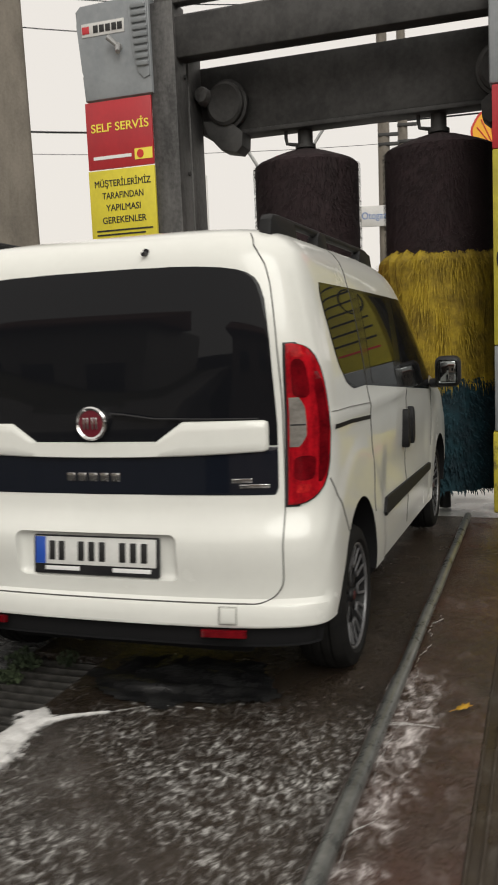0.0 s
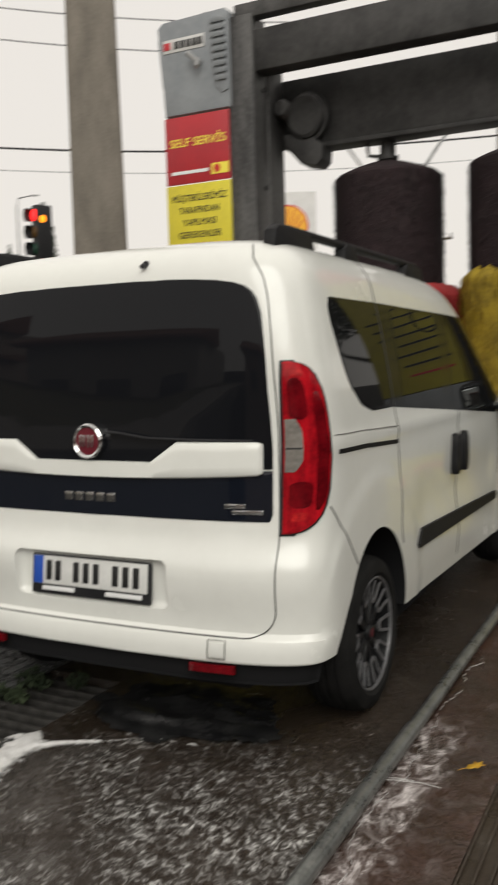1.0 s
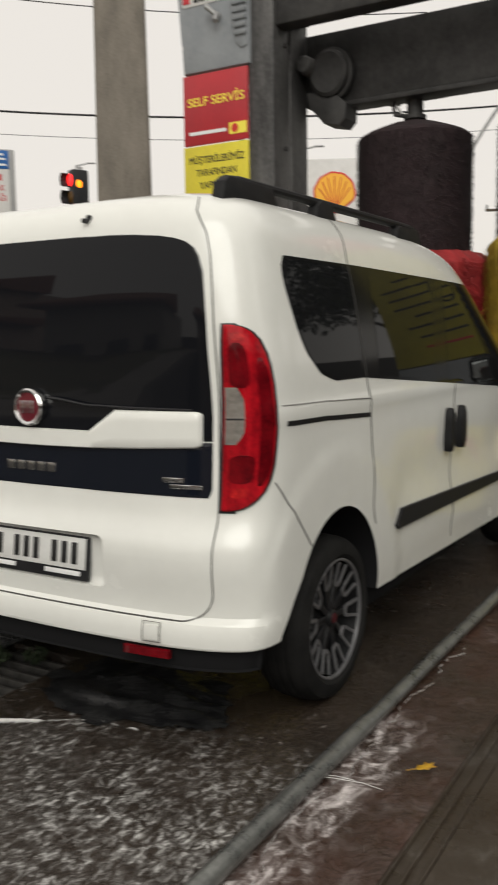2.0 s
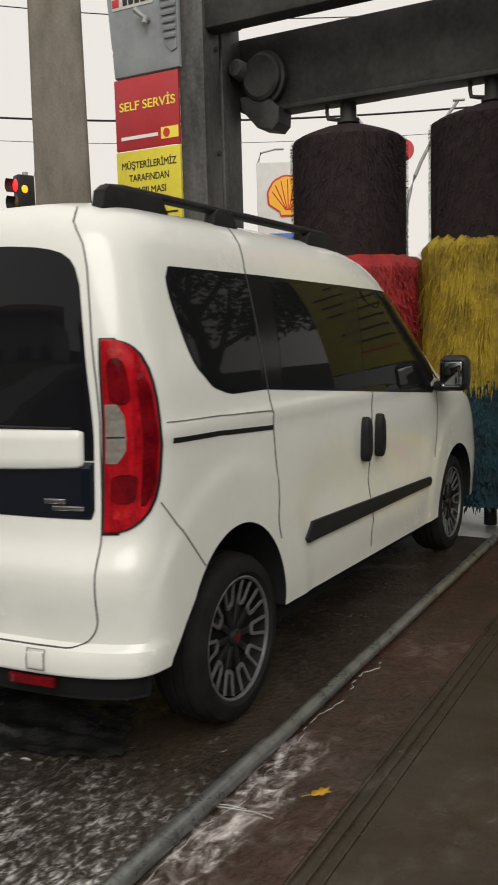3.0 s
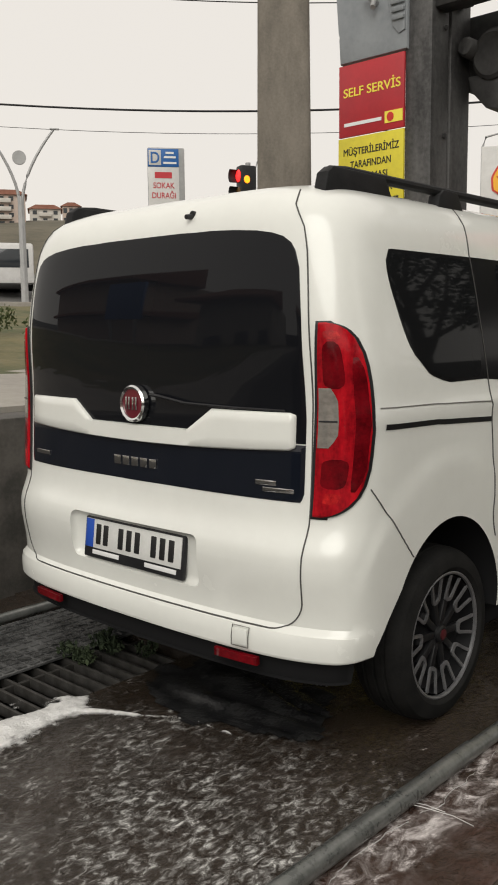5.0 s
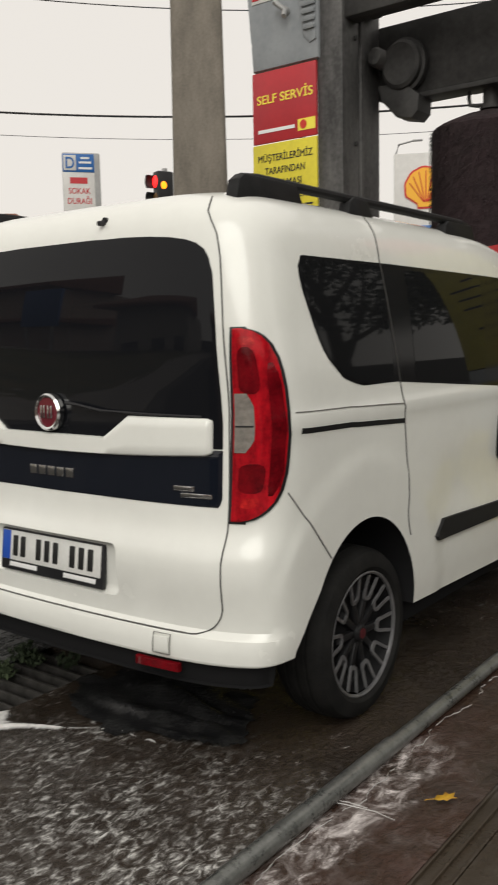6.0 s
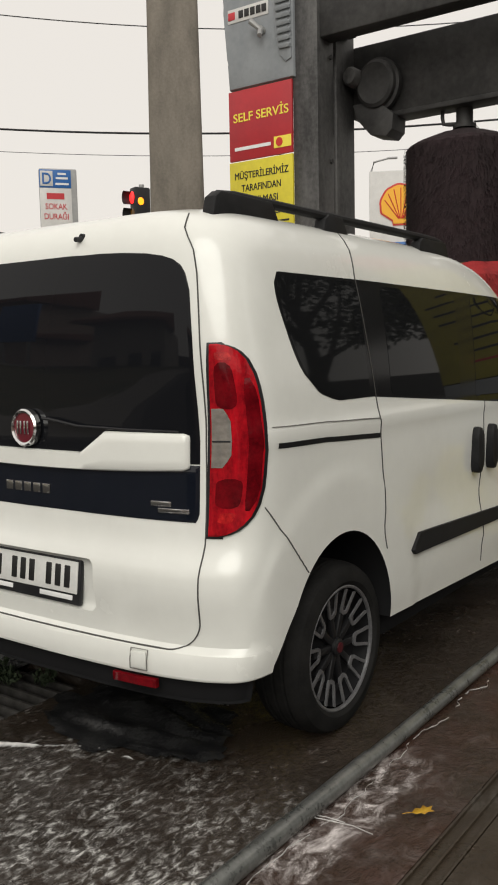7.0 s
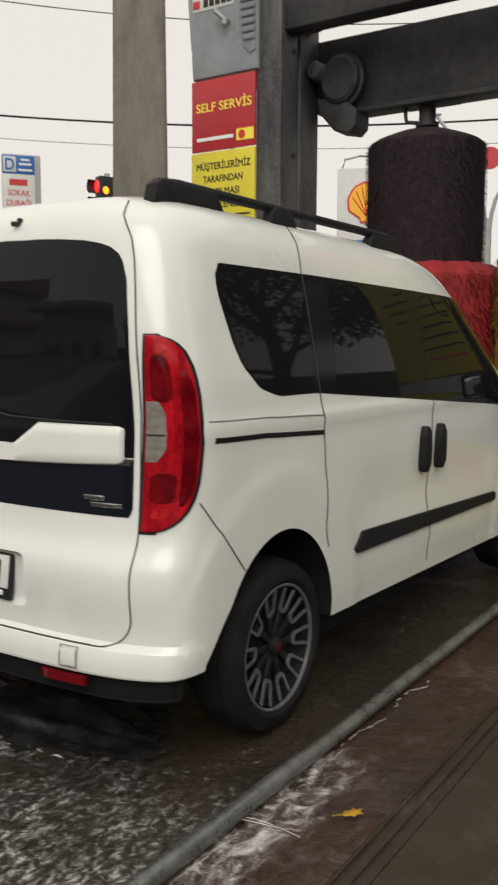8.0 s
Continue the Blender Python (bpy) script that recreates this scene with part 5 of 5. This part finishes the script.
def lather_edge(y0, y1, x, wander, width):
    """A thin crooked rim of lather left where the water laps the guide pipe, broken here and there."""
    bm = bmesh.new()
    steps = int((y1 - y0) / 0.008)
    before = None
    for i in range(steps + 1):
        y = y0 + (y1 - y0) * i / steps
        n1 = noise.fractal((y * 4.0, x, 1.7), 1.0, 2.1, 4)
        n2 = noise.noise((y * 31, 2.0, x))
        mid = x + wander * max(0.0, n1 + 0.25) + 0.005 * n2
        half = width * (0.75 + 0.6 * n2)
        broken = noise.noise((y * 7.0, 5.0, x)) < -0.22 or half < 0.0008
        ring = None if broken else [bm.verts.new((mid - half, y, -0.005)), bm.verts.new((mid, y, 0.002 + half)), bm.verts.new((mid + half, y, -0.005))]
        if before and ring:
            for a in range(2):
                bm.faces.new((before[a], before[a + 1], ring[a + 1], ring[a]))
        before = ring
    for v in [v for v in bm.verts if not v.link_faces]:
        bm.verts.remove(v)
    return bm


tagged(new("lather_rim", finish("lather_rim", lather_edge(-1.5, 0.75, 1.083, 0.07, 0.0042), FOAM, 70)), "thin crooked white lather rim along the guide pipe", "foam", kind="stuff")


# ---- street beyond ----
pole_at = Vector((-3.96, 4.87, 0.6))
pole = thing("concrete_pole", "tall tapered grey concrete utility pole", "utility pole", m=Matrix.Translation(pole_at) @ pose(0, 0, 0, 0, 0, 38))
bm = bmesh.new()
bmesh.ops.create_cone(bm, cap_ends=True, segments=4, radius1=0.435, radius2=0.30, depth=10.0, matrix=Matrix.Translation((0, 0, 5.0)) @ Matrix.Rotation(math.pi / 4, 4, "Z"))
bmesh.ops.bevel(bm, geom=[e for e in bm.edges if abs(e.verts[0].co.z - e.verts[1].co.z) > 1], offset=0.05, segments=3, affect="EDGES", profile=0.5)
part("shaft", bm, CONCRETE, pole)
bm = bmesh.new()
box(bm, (0, 0, 9.2), (1.8, 0.10, 0.12), 0.01)
part("cross_arm", bm, DARKSTEEL, pole)


def cable(points, r, label):
    root = thing("overhead_cable", label, "cable", "overhead cables")
    part("wire", tube(bmesh.new(), points, r, 6), PLASTIC, root)


def span(az0, el0, az1, el1, d, r, label, sag=0.0, mid=36.0, n=30):
    """A cable hung across the view at about d metres."""
    pts = []
    for k in range(n + 1):
        u = k / n
        az = az0 + (az1 - az0) * u
        dd = d / math.cos(radians(az - mid))
        p = far(az, dd)
        p.z = CAM0.z + (el0 + (el1 - el0) * u) * dd - sag * 4 * u * (1 - u)
        pts.append(p)
    cable(pts, r, label)


span(70, 0.242, -5, 0.238, 26, 0.030, "thick black overhead cable sagging across the street", 0.05)
span(70, 0.220, -5, 0.214, 30, 0.010, "thin dark overhead wire above the street", 0.1)
span(70, 0.368, 20, 0.340, 24, 0.014, "thin dark overhead wire above the street", 0.0)
span(70, 0.400, 20, 0.374, 24, 0.014, "thin dark overhead wire above the street", 0.0)

# bus stop totem
totem = thing("bus_stop_sign", "white and blue bus stop totem with red lettering", "sign", m=Matrix.Translation((-7.27, 6.13, 0.84)) @ pose(0, 0, 0, 0, 0, 53) @ Matrix.Diagonal((0.85, 0.85, 1.0, 1)))
part("core", slab(-0.28, 0.0, 0.34, 0.14, 0.0, 3.13, 0.02), LAMPGREY, totem)
part("white_face", slab(-0.28, -0.012, 0.24, 0.0, 1.6, 2.855, 0.003), SIGNWHITE, totem)
part("blue_face", slab(-0.28, -0.012, 0.24, 0.0, 2.86, 3.11, 0.003), SIGNBLUE, totem)
part("letter_ground", slab(-0.265, -0.02, -0.06, -0.012, 2.88, 3.09, 0.003), SIGNWHITE, totem)
letters("D", 0.22, Matrix.Translation((-0.163, -0.022, 2.91)) @ FACE, SIGNBLUE, totem, bold=0.012)
for z, w in ((3.04, 0.14), (2.98, 0.20), (2.90, 0.22)):
    part("bar", slab(0.09 - w / 2, -0.016, 0.09 + w / 2, -0.011, z, z + 0.028), WHITEINK, totem)
part("bar", slab(-0.17, -0.016, 0.12, -0.011, 2.70, 2.785), REDINK, totem)
letters("SOKAK", 0.115, Matrix.Translation((-0.02, -0.014, 2.56)) @ FACE, REDINK, totem, bold=0.004, width=0.36)
letters("DURAĞI", 0.115, Matrix.Translation((-0.02, -0.014, 2.42)) @ FACE, REDINK, totem, bold=0.004, width=0.40)

# traffic signal
sig = thing("traffic_light", "black traffic light on a grey post, its red lamp lit", "traffic light", m=Matrix.Translation((-7.11, 7.64, 1.78)) @ pose(0, 0, 0, 0, 0, 68) @ Matrix.Diagonal((0.85, 0.85, 0.985, 1)))
bm = bmesh.new()
rod(bm, (0.12, 0.08, -0.65), (0.12, 0.08, 2.2), 0.05, 14)
part("post", bm, LAMPGREY, sig)
part("head", slab(-0.10, -0.08, 0.22, 0.14, 1.30, 2.14, 0.03), PLASTIC, sig)
for z, mt in ((1.98, SIGNALRED), (1.72, material("dark_amber_lens", (0.10, 0.05, 0.01), 0.2)), (1.46, material("dark_green_lens", (0.01, 0.05, 0.03), 0.2))):
    bm = bmesh.new()
    revolve(bm, [(0.0, 0.03), (0.07, 0.02), (0.095, 0.0)], 24, Matrix.Translation((-0.105, 0.02, z)) @ Matrix.Rotation(-math.pi / 2, 4, "Y"))
    part("lens", bm, mt, sig)
    bm = bmesh.new()
    revolve(bm, [(0.105, 0.0), (0.108, 0.16), (0.10, 0.16), (0.097, 0.0)], 16, Matrix.Translation((-0.10, 0.02, z)) @ Matrix.Rotation(-math.pi / 2, 4, "Y"), radians(20), radians(340) - radians(160))
    part("hood", bm, PLASTIC, sig)
bm = bmesh.new()
revolve(bm, [(0.0, 0.01), (0.05, 0.008), (0.06, 0.0)], 20, Matrix.Translation((0.02, -0.085, 1.92)) @ Matrix.Rotation(math.pi / 2, 4, "X"))
part("side_repeater", bm, SIGNALAMBER, sig, "lit amber repeater")

# fuel station pylon with a plain scallop emblem
pyl = thing("station_pylon", "pale fuel station pylon with a yellow scallop emblem", "sign", m=Matrix.Translation((-5.98, 14.48, 0.10)) @ pose(0, 0, 0, 0, 0, 26) @ Matrix.Diagonal((0.8, 0.8, 0.8, 1)))
part("panel", slab(-0.80, 0, 0.80, 0.3, -0.4, 6.15, 0.03), SIGNWHITE, pyl)
part("blue_band", slab(-0.55, -0.03, 0.62, 0.0, 3.55, 4.30, 0.01), SIGNBLUE, pyl, "blue price band")


def scallop(parent, x, z, r, y):
    out = []
    for k in range(25):
        a = math.pi * (-0.12 + 1.24 * k / 24)
        q = r * (1 + 0.035 * abs(math.sin(6.5 * math.pi * k / 24)))
        out.append((x + q * math.cos(a), z + q * math.sin(a)))
    out += [(x - 0.42 * r, z - 0.75 * r), (x - 0.38 * r, z - 0.95 * r), (x + 0.38 * r, z - 0.95 * r), (x + 0.42 * r, z - 0.75 * r)]
    bm = bmesh.new()
    prism(bm, [(x + (a - x) * 1.1, z + (b - z) * 1.1) for a, b in out], 0.02, Matrix.Translation((0, y - 0.02, 0)))
    part("emblem_edge", bm, SHELLRED, parent)
    bm = bmesh.new()
    prism(bm, out, 0.02, Matrix.Translation((0, y - 0.035, 0)))
    part("emblem", bm, SHELLYEL, parent)
    for k in range(7):
        a = math.pi * (0.10 + 0.80 * k / 6)
        bm = bmesh.new()
        tube(bm, [(x + 0.12 * r * math.cos(a), y - 0.036, z - 0.7 * r), (x + 0.88 * r * math.cos(a), y - 0.036, z + 0.88 * r * math.sin(a))], 0.028 * r, 6)
        part("rib", bm, SHELLRED, parent)


scallop(pyl, 0.02, 5.25, 0.50, 0.0)
post2 = thing("round_station_sign", "tall post with a yellow scallop sign", "sign", m=Matrix.Translation(far(4.3, 30.0, 0.25)) @ pose(0, 0, 0, 0, 0, 4))
bm = bmesh.new()
rod(bm, (0, 0.2, 0), (0, 0.2, 7.6), 0.12, 14)
part("post", bm, LAMPGREY, post2)
scallop(post2, 0, 7.6, 0.75, 0.0)


def y_lamp(p, height, yaw, label):
    """A street lamp whose two bowed arms part in a tall Y, with a round plate between them."""
    root = thing("street_lamp", label, "street lamp", "bowed street lamps", Matrix.Translation(p) @ pose(0, 0, 0, 0, 0, yaw))
    h = height
    for s in (1, -1):
        bm = bmesh.new()
        tube(bm, [(s * (0.05 + 0.175 * h * max(0.0, (u - 0.6) / 0.4) ** 1.7), 0, h * (0.02 + 0.95 * u)) for u in [k / 20 for k in range(21)]], lambda u: 0.075 - 0.035 * u, 10)
        part("arm", bm, LAMPGREY, root)
        bm = bmesh.new()
        xo = 0.05 + 0.175 * h
        box(bm, (s * (xo + 0.03), 0, h * 0.973), (0.30, 0.12, 0.05), 0.015, pose(0, 0, 0))
        part("lamp_head", bm, LAMPGREY, root)
    bm = bmesh.new()
    rod(bm, (0, 0, 0), (0, 0, h * 0.62), 0.10, 14, 0.07)
    part("post", bm, LAMPGREY, root)
    bm = bmesh.new()
    rod(bm, (0, -0.05, h * 0.82), (0, 0.05, h * 0.82), 0.036 * h, 28)
    part("disc", bm, REDINK if yaw < 40 else LAMPGREY, root, "round plate")
    return root


y_lamp(far(56.6, 30, 1.95), 6.1, 56, "grey street lamp with two bowed arms")
y_lamp(Vector((-5.2, 19.8, -0.1)), 7.5, 18, "grey street lamp with bowed arms and a red round plate")
for az, dd, h in ((27.75, 45, 10.6), (41.9, 55, 11.7)):
    sl = thing("street_lamp", "slim grey street lamp", "street lamp", "slim street lamps", Matrix.Translation(far(az, dd)) @ pose(0, 0, 0, 0, 0, az))
    bm = bmesh.new()
    tube(bm, [(0, 0, 0), (0, 0, h * 0.6), (0, 0, h * 0.94), (0.15, 0, h * 0.985), (0.9, 0, h)], lambda u: 0.09 - 0.05 * u, 10)
    part("post", bm, LAMPGREY, sl)
    bm = bmesh.new()
    box(bm, (1.05, 0, h), (0.5, 0.18, 0.09), 0.03)
    part("lamp_head", bm, LAMPGREY, sl)

for az, dd, h, r in ((11.75, 24, 9.9, 0.17), (10.45, 25, 9.9, 0.15)):
    up = thing("utility_pole", "grey concrete utility pole with steel fittings", "utility pole", "far utility poles", Matrix.Translation(far(az, dd)) @ pose(0, 0, 0, 0, 0, 12))
    bm = bmesh.new()
    rod(bm, (0, 0, 0), (0, 0, h), r * 1.2, 16, r * 0.8)
    part("shaft", bm, CONCRETE, up)
    for z in (6.5, 6.75, 7.2, 8.1):
        bm = bmesh.new()
        box(bm, (0.12, -0.12, z), (0.55, 0.08, 0.09), 0.01)
        part("fitting", bm, DARKSTEEL, up)
tp = thing("utility_pole", "distant timber pole with a cross arm", "utility pole", m=Matrix.Translation(far(15.1, 60, 1.4)) @ pose(0, 0, 0, 0, 0, 16))
bm = bmesh.new()
rod(bm, (0, 0, 0), (0, 0, 8.3), 0.16, 12, 0.12)
part("shaft", bm, BARK, tp)
bm = bmesh.new()
box(bm, (0, 0, 7.7), (1.9, 0.14, 0.16), 0.02)
part("cross_arm", bm, BARK, tp)
for x in (-0.85, 0, 0.85):
    bm = bmesh.new()
    rod(bm, (x, 0, 7.75), (x, 0, 8.05), 0.07, 10, 0.05)
    part("insulator", bm, PLASTIC, tp)
board = thing("gas_sign", "white hanging board with blue lettering on the pole", "sign", m=Matrix.Translation(far(12.45, 23.7, 0.72)) @ pose(0, 0, 0, 0, 0, 13))
part("board", slab(-0.40, 0, 0.34, 0.05, 3.60, 4.15, 0.01), SIGNWHITE, board)
part("bracket", slab(0.34, 0.0, 0.70, 0.04, 3.80, 3.90, 0.005), DARKSTEEL, board)
letters("Otogaz", 0.27, Matrix.Translation((-0.03, -0.002, 3.80)) @ FACE, SIGNBLUE, board, width=0.66)


def leaves(bm, c, size, n, rnd, leaf):
    for _ in range(n):
        v = Vector((rnd.gauss(0, 1), rnd.gauss(0, 1), rnd.gauss(0, 1))).normalized() * rnd.random() ** 0.4
        p = Vector(c) + Vector((v.x * size[0], v.y * size[1], v.z * size[2]))
        q = Euler((rnd.uniform(0, 6), rnd.uniform(0, 6), rnd.uniform(0, 6))).to_matrix()
        w = leaf * rnd.uniform(0.6, 1.4)
        bm.faces.new([bm.verts.new(p + q @ Vector(o)) for o in ((-w, 0, 0), (0, -w * 0.5, 0.1 * w), (w, 0, 0), (0, w * 0.5, 0.1 * w))])


def cypress(p, h, seed):
    rnd = random.Random(seed)
    root = thing("cypress", "dark slender cypress tree", "tree", "cypresses", Matrix.Translation(p))
    bm = bmesh.new()
    tube(bm, [(0, 0, 0), (0.03, 0, h * 0.5), (0, 0, h * 0.95)], lambda u: 0.11 - 0.09 * u, 8)
    part("trunk", bm, BARK, root)
    bm = bmesh.new()
    for k in range(26):
        z = h * (0.12 + 0.86 * k / 26)
        r = h * 0.10 * (1 - (k / 26) ** 2) * rnd.uniform(0.75, 1.15) + 0.05
        leaves(bm, (rnd.uniform(-0.1, 0.1) * r, rnd.uniform(-0.1, 0.1) * r, z), (r, r, h * 0.05), 60, rnd, 0.10)
    part("crown", bm, LEAFDARK, root, smooth=None)


for az, dd, h, s in ((36.2, 60, 10.2, 1), (35.4, 58, 9.9, 2), (47.4, 62, 10.8, 3), (39.75, 60, 10.8, 4), (42.3, 75, 11.6, 5), (26.5, 70, 9.6, 6)):
    cypress(far(az, dd), h, s)


def tree(p, h, r, seed, label):
    rnd = random.Random(seed)
    root = thing("tree", label, "tree", "trees behind the apron", Matrix.Translation(p))
    bm = bmesh.new()
    tube(bm, [(0, 0, 0), (0.05, 0.03, h * 0.25), (0.0, 0.1, h * 0.5), (0.1, 0, h * 0.85)], lambda u: 0.20 - 0.16 * u, 10)
    part("trunk", bm, BARK, root)
    crown = bmesh.new()
    for k in range(11):
        a = k * 2.4
        z0 = h * (0.28 + 0.05 * (k % 6))
        tip = Vector((r * 0.8 * math.cos(a) * rnd.uniform(0.6, 1), r * 0.8 * math.sin(a) * rnd.uniform(0.6, 1), z0 + h * rnd.uniform(0.12, 0.4)))
        bm = bmesh.new()
        tube(bm, [(0, 0.05, z0), tip * 0.5 + Vector((0, 0, z0 * 0.45)), tip], lambda u: 0.07 - 0.055 * u, 7)
        part("limb", bm, BARK, root)
        for _ in range(4):
            c = tip + Vector((rnd.uniform(-1, 1), rnd.uniform(-1, 1), rnd.uniform(-0.6, 0.8))) * r * 0.35
            leaves(crown, c, (r * 0.34, r * 0.34, r * 0.26), 170, rnd, 0.09)
    part("crown", crown, LEAFGREEN, root, smooth=None)


for k, (x, y, h, r) in enumerate(((9.0, -1.0, 6.5, 2.3), (9.0, 5.8, 7.8, 2.7), (6.2, 8.8, 8.4, 2.8), (12.0, -5.5, 7.2, 2.6), (4.2, 11.8, 8.4, 2.7))):
    tree((x, y, -0.16), h, r, 20 + k, "leafy green tree at the edge of the apron")

weed_rnd = random.Random(31)
weeds = thing("weeds", "dark green weeds growing up through the drain grating", "weeds", m=pose(-0.52, -0.40, -0.01))
for k in range(7):
    bm = bmesh.new()
    x, y, h = weed_rnd.uniform(-0.16, 0.16), weed_rnd.uniform(-0.14, 0.14), weed_rnd.uniform(0.05, 0.11)
    tube(bm, [(x, y, -0.02), (x + 0.01, y, h * 0.6), (x + 0.02, y + 0.01, h)], 0.0025, 5)
    leaves(bm, (x + 0.01, y, h * 0.6), (0.05, 0.05, h * 0.45), 90, weed_rnd, 0.013)
    part("sprig", bm, LEAFDARK, weeds, smooth=None)

# far houses on the hill
for az0, az1, top, base, dd, mt, fl in ((59.2, 56.33, 0.152, 0.112, 200, PLASTER2, 4), (56.1, 54.2, 0.137, 0.100, 230, PLASTER, 4), (54.1, 53.0, 0.140, 0.105, 250, PLASTER2, 3), (52.7, 51.4, 0.134, 0.105, 260, PLASTER, 3)):
    am = (az0 + az1) / 2
    w = dd * math.tan(radians(abs(az0 - az1)))
    zb, zt = CAM0.z + base * dd - 3, CAM0.z + top * dd
    house = thing("apartment_building", "distant pale apartment building with a low roof", "building", "far apartment buildings", Matrix.Translation(far(am, dd, zb)) @ pose(0, 0, 0, 0, 0, am))
    H = zt - zb
    part("wall", slab(-w / 2, 0, w / 2, 9, 0, H - 1.0), mt, house)
    bm = bmesh.new()
    prism(bm, [(-w / 2 - 0.5, H - 1.0), (w / 2 + 0.5, H - 1.0), (w / 2 - 1.5, H), (-w / 2 + 1.5, H)], 10, Matrix.Translation((0, -0.5, 0)))
    part("roof", bm, ROOFTILE, house)
    cols = max(3, int(w / 2.0))
    fh = (H - 4) / fl
    for f in range(fl):
        for c in range(cols):
            x = -w / 2 + w * (c + 0.5) / cols
            z = 3 + fh * f + 0.3 * fh
            part("window", slab(x - 0.5, -0.08, x + 0.5, 0.1, z, z + fh * 0.5), WINDARK, house)
        if f:
            part("balcony", slab(-w * 0.2, -1.0, w * 0.2, 0, 3 + fh * f, 3 + fh * f + 0.9, 0.05), PLASTER, house)

# bus on the far carriageway
bus = thing("bus", "white city bus with dark windows on the far road", "bus", m=Matrix.Translation(far(56.3, 60, 3.9)) @ pose(0, 0, 0, 0, 0, 150))
part("body", slab(-5, 0, 5, 2.5, 0.35, 2.75, 0.15), SIGNWHITE, bus)
part("roof_unit", slab(-2.5, 0.4, 3.5, 2.1, 2.75, 3.0, 0.08), LAMPGREY, bus)
for k in range(6):
    part("window", slab(-4.7 + k * 1.6, -0.02, -3.25 + k * 1.6, 0.05, 1.35, 2.35, 0.03), WINDARK, bus)
part("rear_window", slab(-5.03, 0.3, -4.95, 2.2, 1.3, 2.4, 0.03), WINDARK, bus)
part("skirt", slab(-4.9, -0.015, 4.9, 0.05, 0.38, 0.95), LAMPGREY, bus)
for x in (-3.2, 3.0):
    for y in (0.12, 2.38):
        bm = bmesh.new()
        rod(bm, (x, y - 0.13, 0.5), (x, y + 0.13, 0.5), 0.5, 24)
        part("wheel", bm, RUBBER, bus)

# verge shrubs
shrub_rnd = random.Random(8)
for k in range(26):
    p = Vector((-2.6 - shrub_rnd.uniform(0, 6), -1.0 + shrub_rnd.uniform(0, 5), 0.0))
    p.x -= 2.2
    p.z = 0.87 + 0.095 * (-1.9 - p.x)
    if p.y > 2.0 and p.x > -4.4:
        continue
    sh = thing("shrub", "small green and yellowing shrub on the verge", "shrub", "verge shrubs", Matrix.Translation(p))
    bm = bmesh.new()
    r = shrub_rnd.uniform(0.10, 0.22)
    leaves(bm, (0, 0, r * 0.7), (r, r, r * 0.8), 160, shrub_rnd, 0.03)
    part("foliage", bm, LEAFGREEN if k % 3 else LEAFYEL, sh, smooth=None)

# low houses and a sign panel behind the viewer, seen in the rear window
def house(x, y, w, h, tiers, mat, label, count):
    root = thing("house", label, "building", "houses behind the forecourt", pose(x, y, -0.16))
    part("wall", slab(-w / 2, -6, w / 2, 0, 0, h), mat, root)
    for k in range(tiers):
        z = h * (1 - 0.34 * k)
        bm = bmesh.new()
        prism(bm, [(0.75, 0.0), (0.75, 0.14), (-3.0, 0.14 + (1.1 if k == 0 else 0.3)), (-3.0, 0.0)], w + 0.9, pose(w / 2 + 0.45, 0, z, 0, 0, 90), 0.02)
        part("roof" if k == 0 else "awning", bm, ROOFTILE, root)
    for k in range(count):
        xa = -w / 2 + (k + 0.5) * w / count
        win = part("window", slab(xa - 0.55, -0.04, xa + 0.55, 0.05, 0.9, 2.3, 0.02), WINDARK, root)
        part("sill", slab(xa - 0.62, 0.0, xa + 0.62, 0.12, 0.82, 0.9, 0.01), WALLCON, win)
    return root


house(-8.6, -13.0, 6.4, 3.9, 1, PLASTER, "pale plastered house with a shallow tiled roof", 3)
house(-19.5, -13.5, 8.0, 5.4, 2, PLASTER2, "brownish house with a tiled roof and awning", 4)
house(2.5, -14.5, 8.0, 3.6, 1, PLASTER2, "low plastered house beside the forecourt", 3)
sb = thing("sign_board", "dark sign board on two steel posts", "sign", m=pose(-12.9, -11.0, -0.16))
part("board", slab(-0.8, 0, 0.8, 0.12, 3.0, 4.6, 0.02), SIGNBLUE, sb)
for x in (-0.6, 0.6):
    bm = bmesh.new()
    rod(bm, (x, 0.06, 0), (x, 0.06, 3.05), 0.06, 12)
    part("post", bm, LAMPGREY, sb)
# two added walls, never in view, that close the surroundings and darken reflections
setting("wall_south", slab(-30, -20.0, 13.0, -19.7, -0.16, 2.2, 0.02), WALLCON, "unseen plain wall added behind the houses to close off reflections", "wall")
setting("wall_east", slab(13.0, -19, 13.3, 40, -0.16, 3.2, 0.02), WALLCON, "unseen plain wall added beyond the trees to close off reflections", "wall")
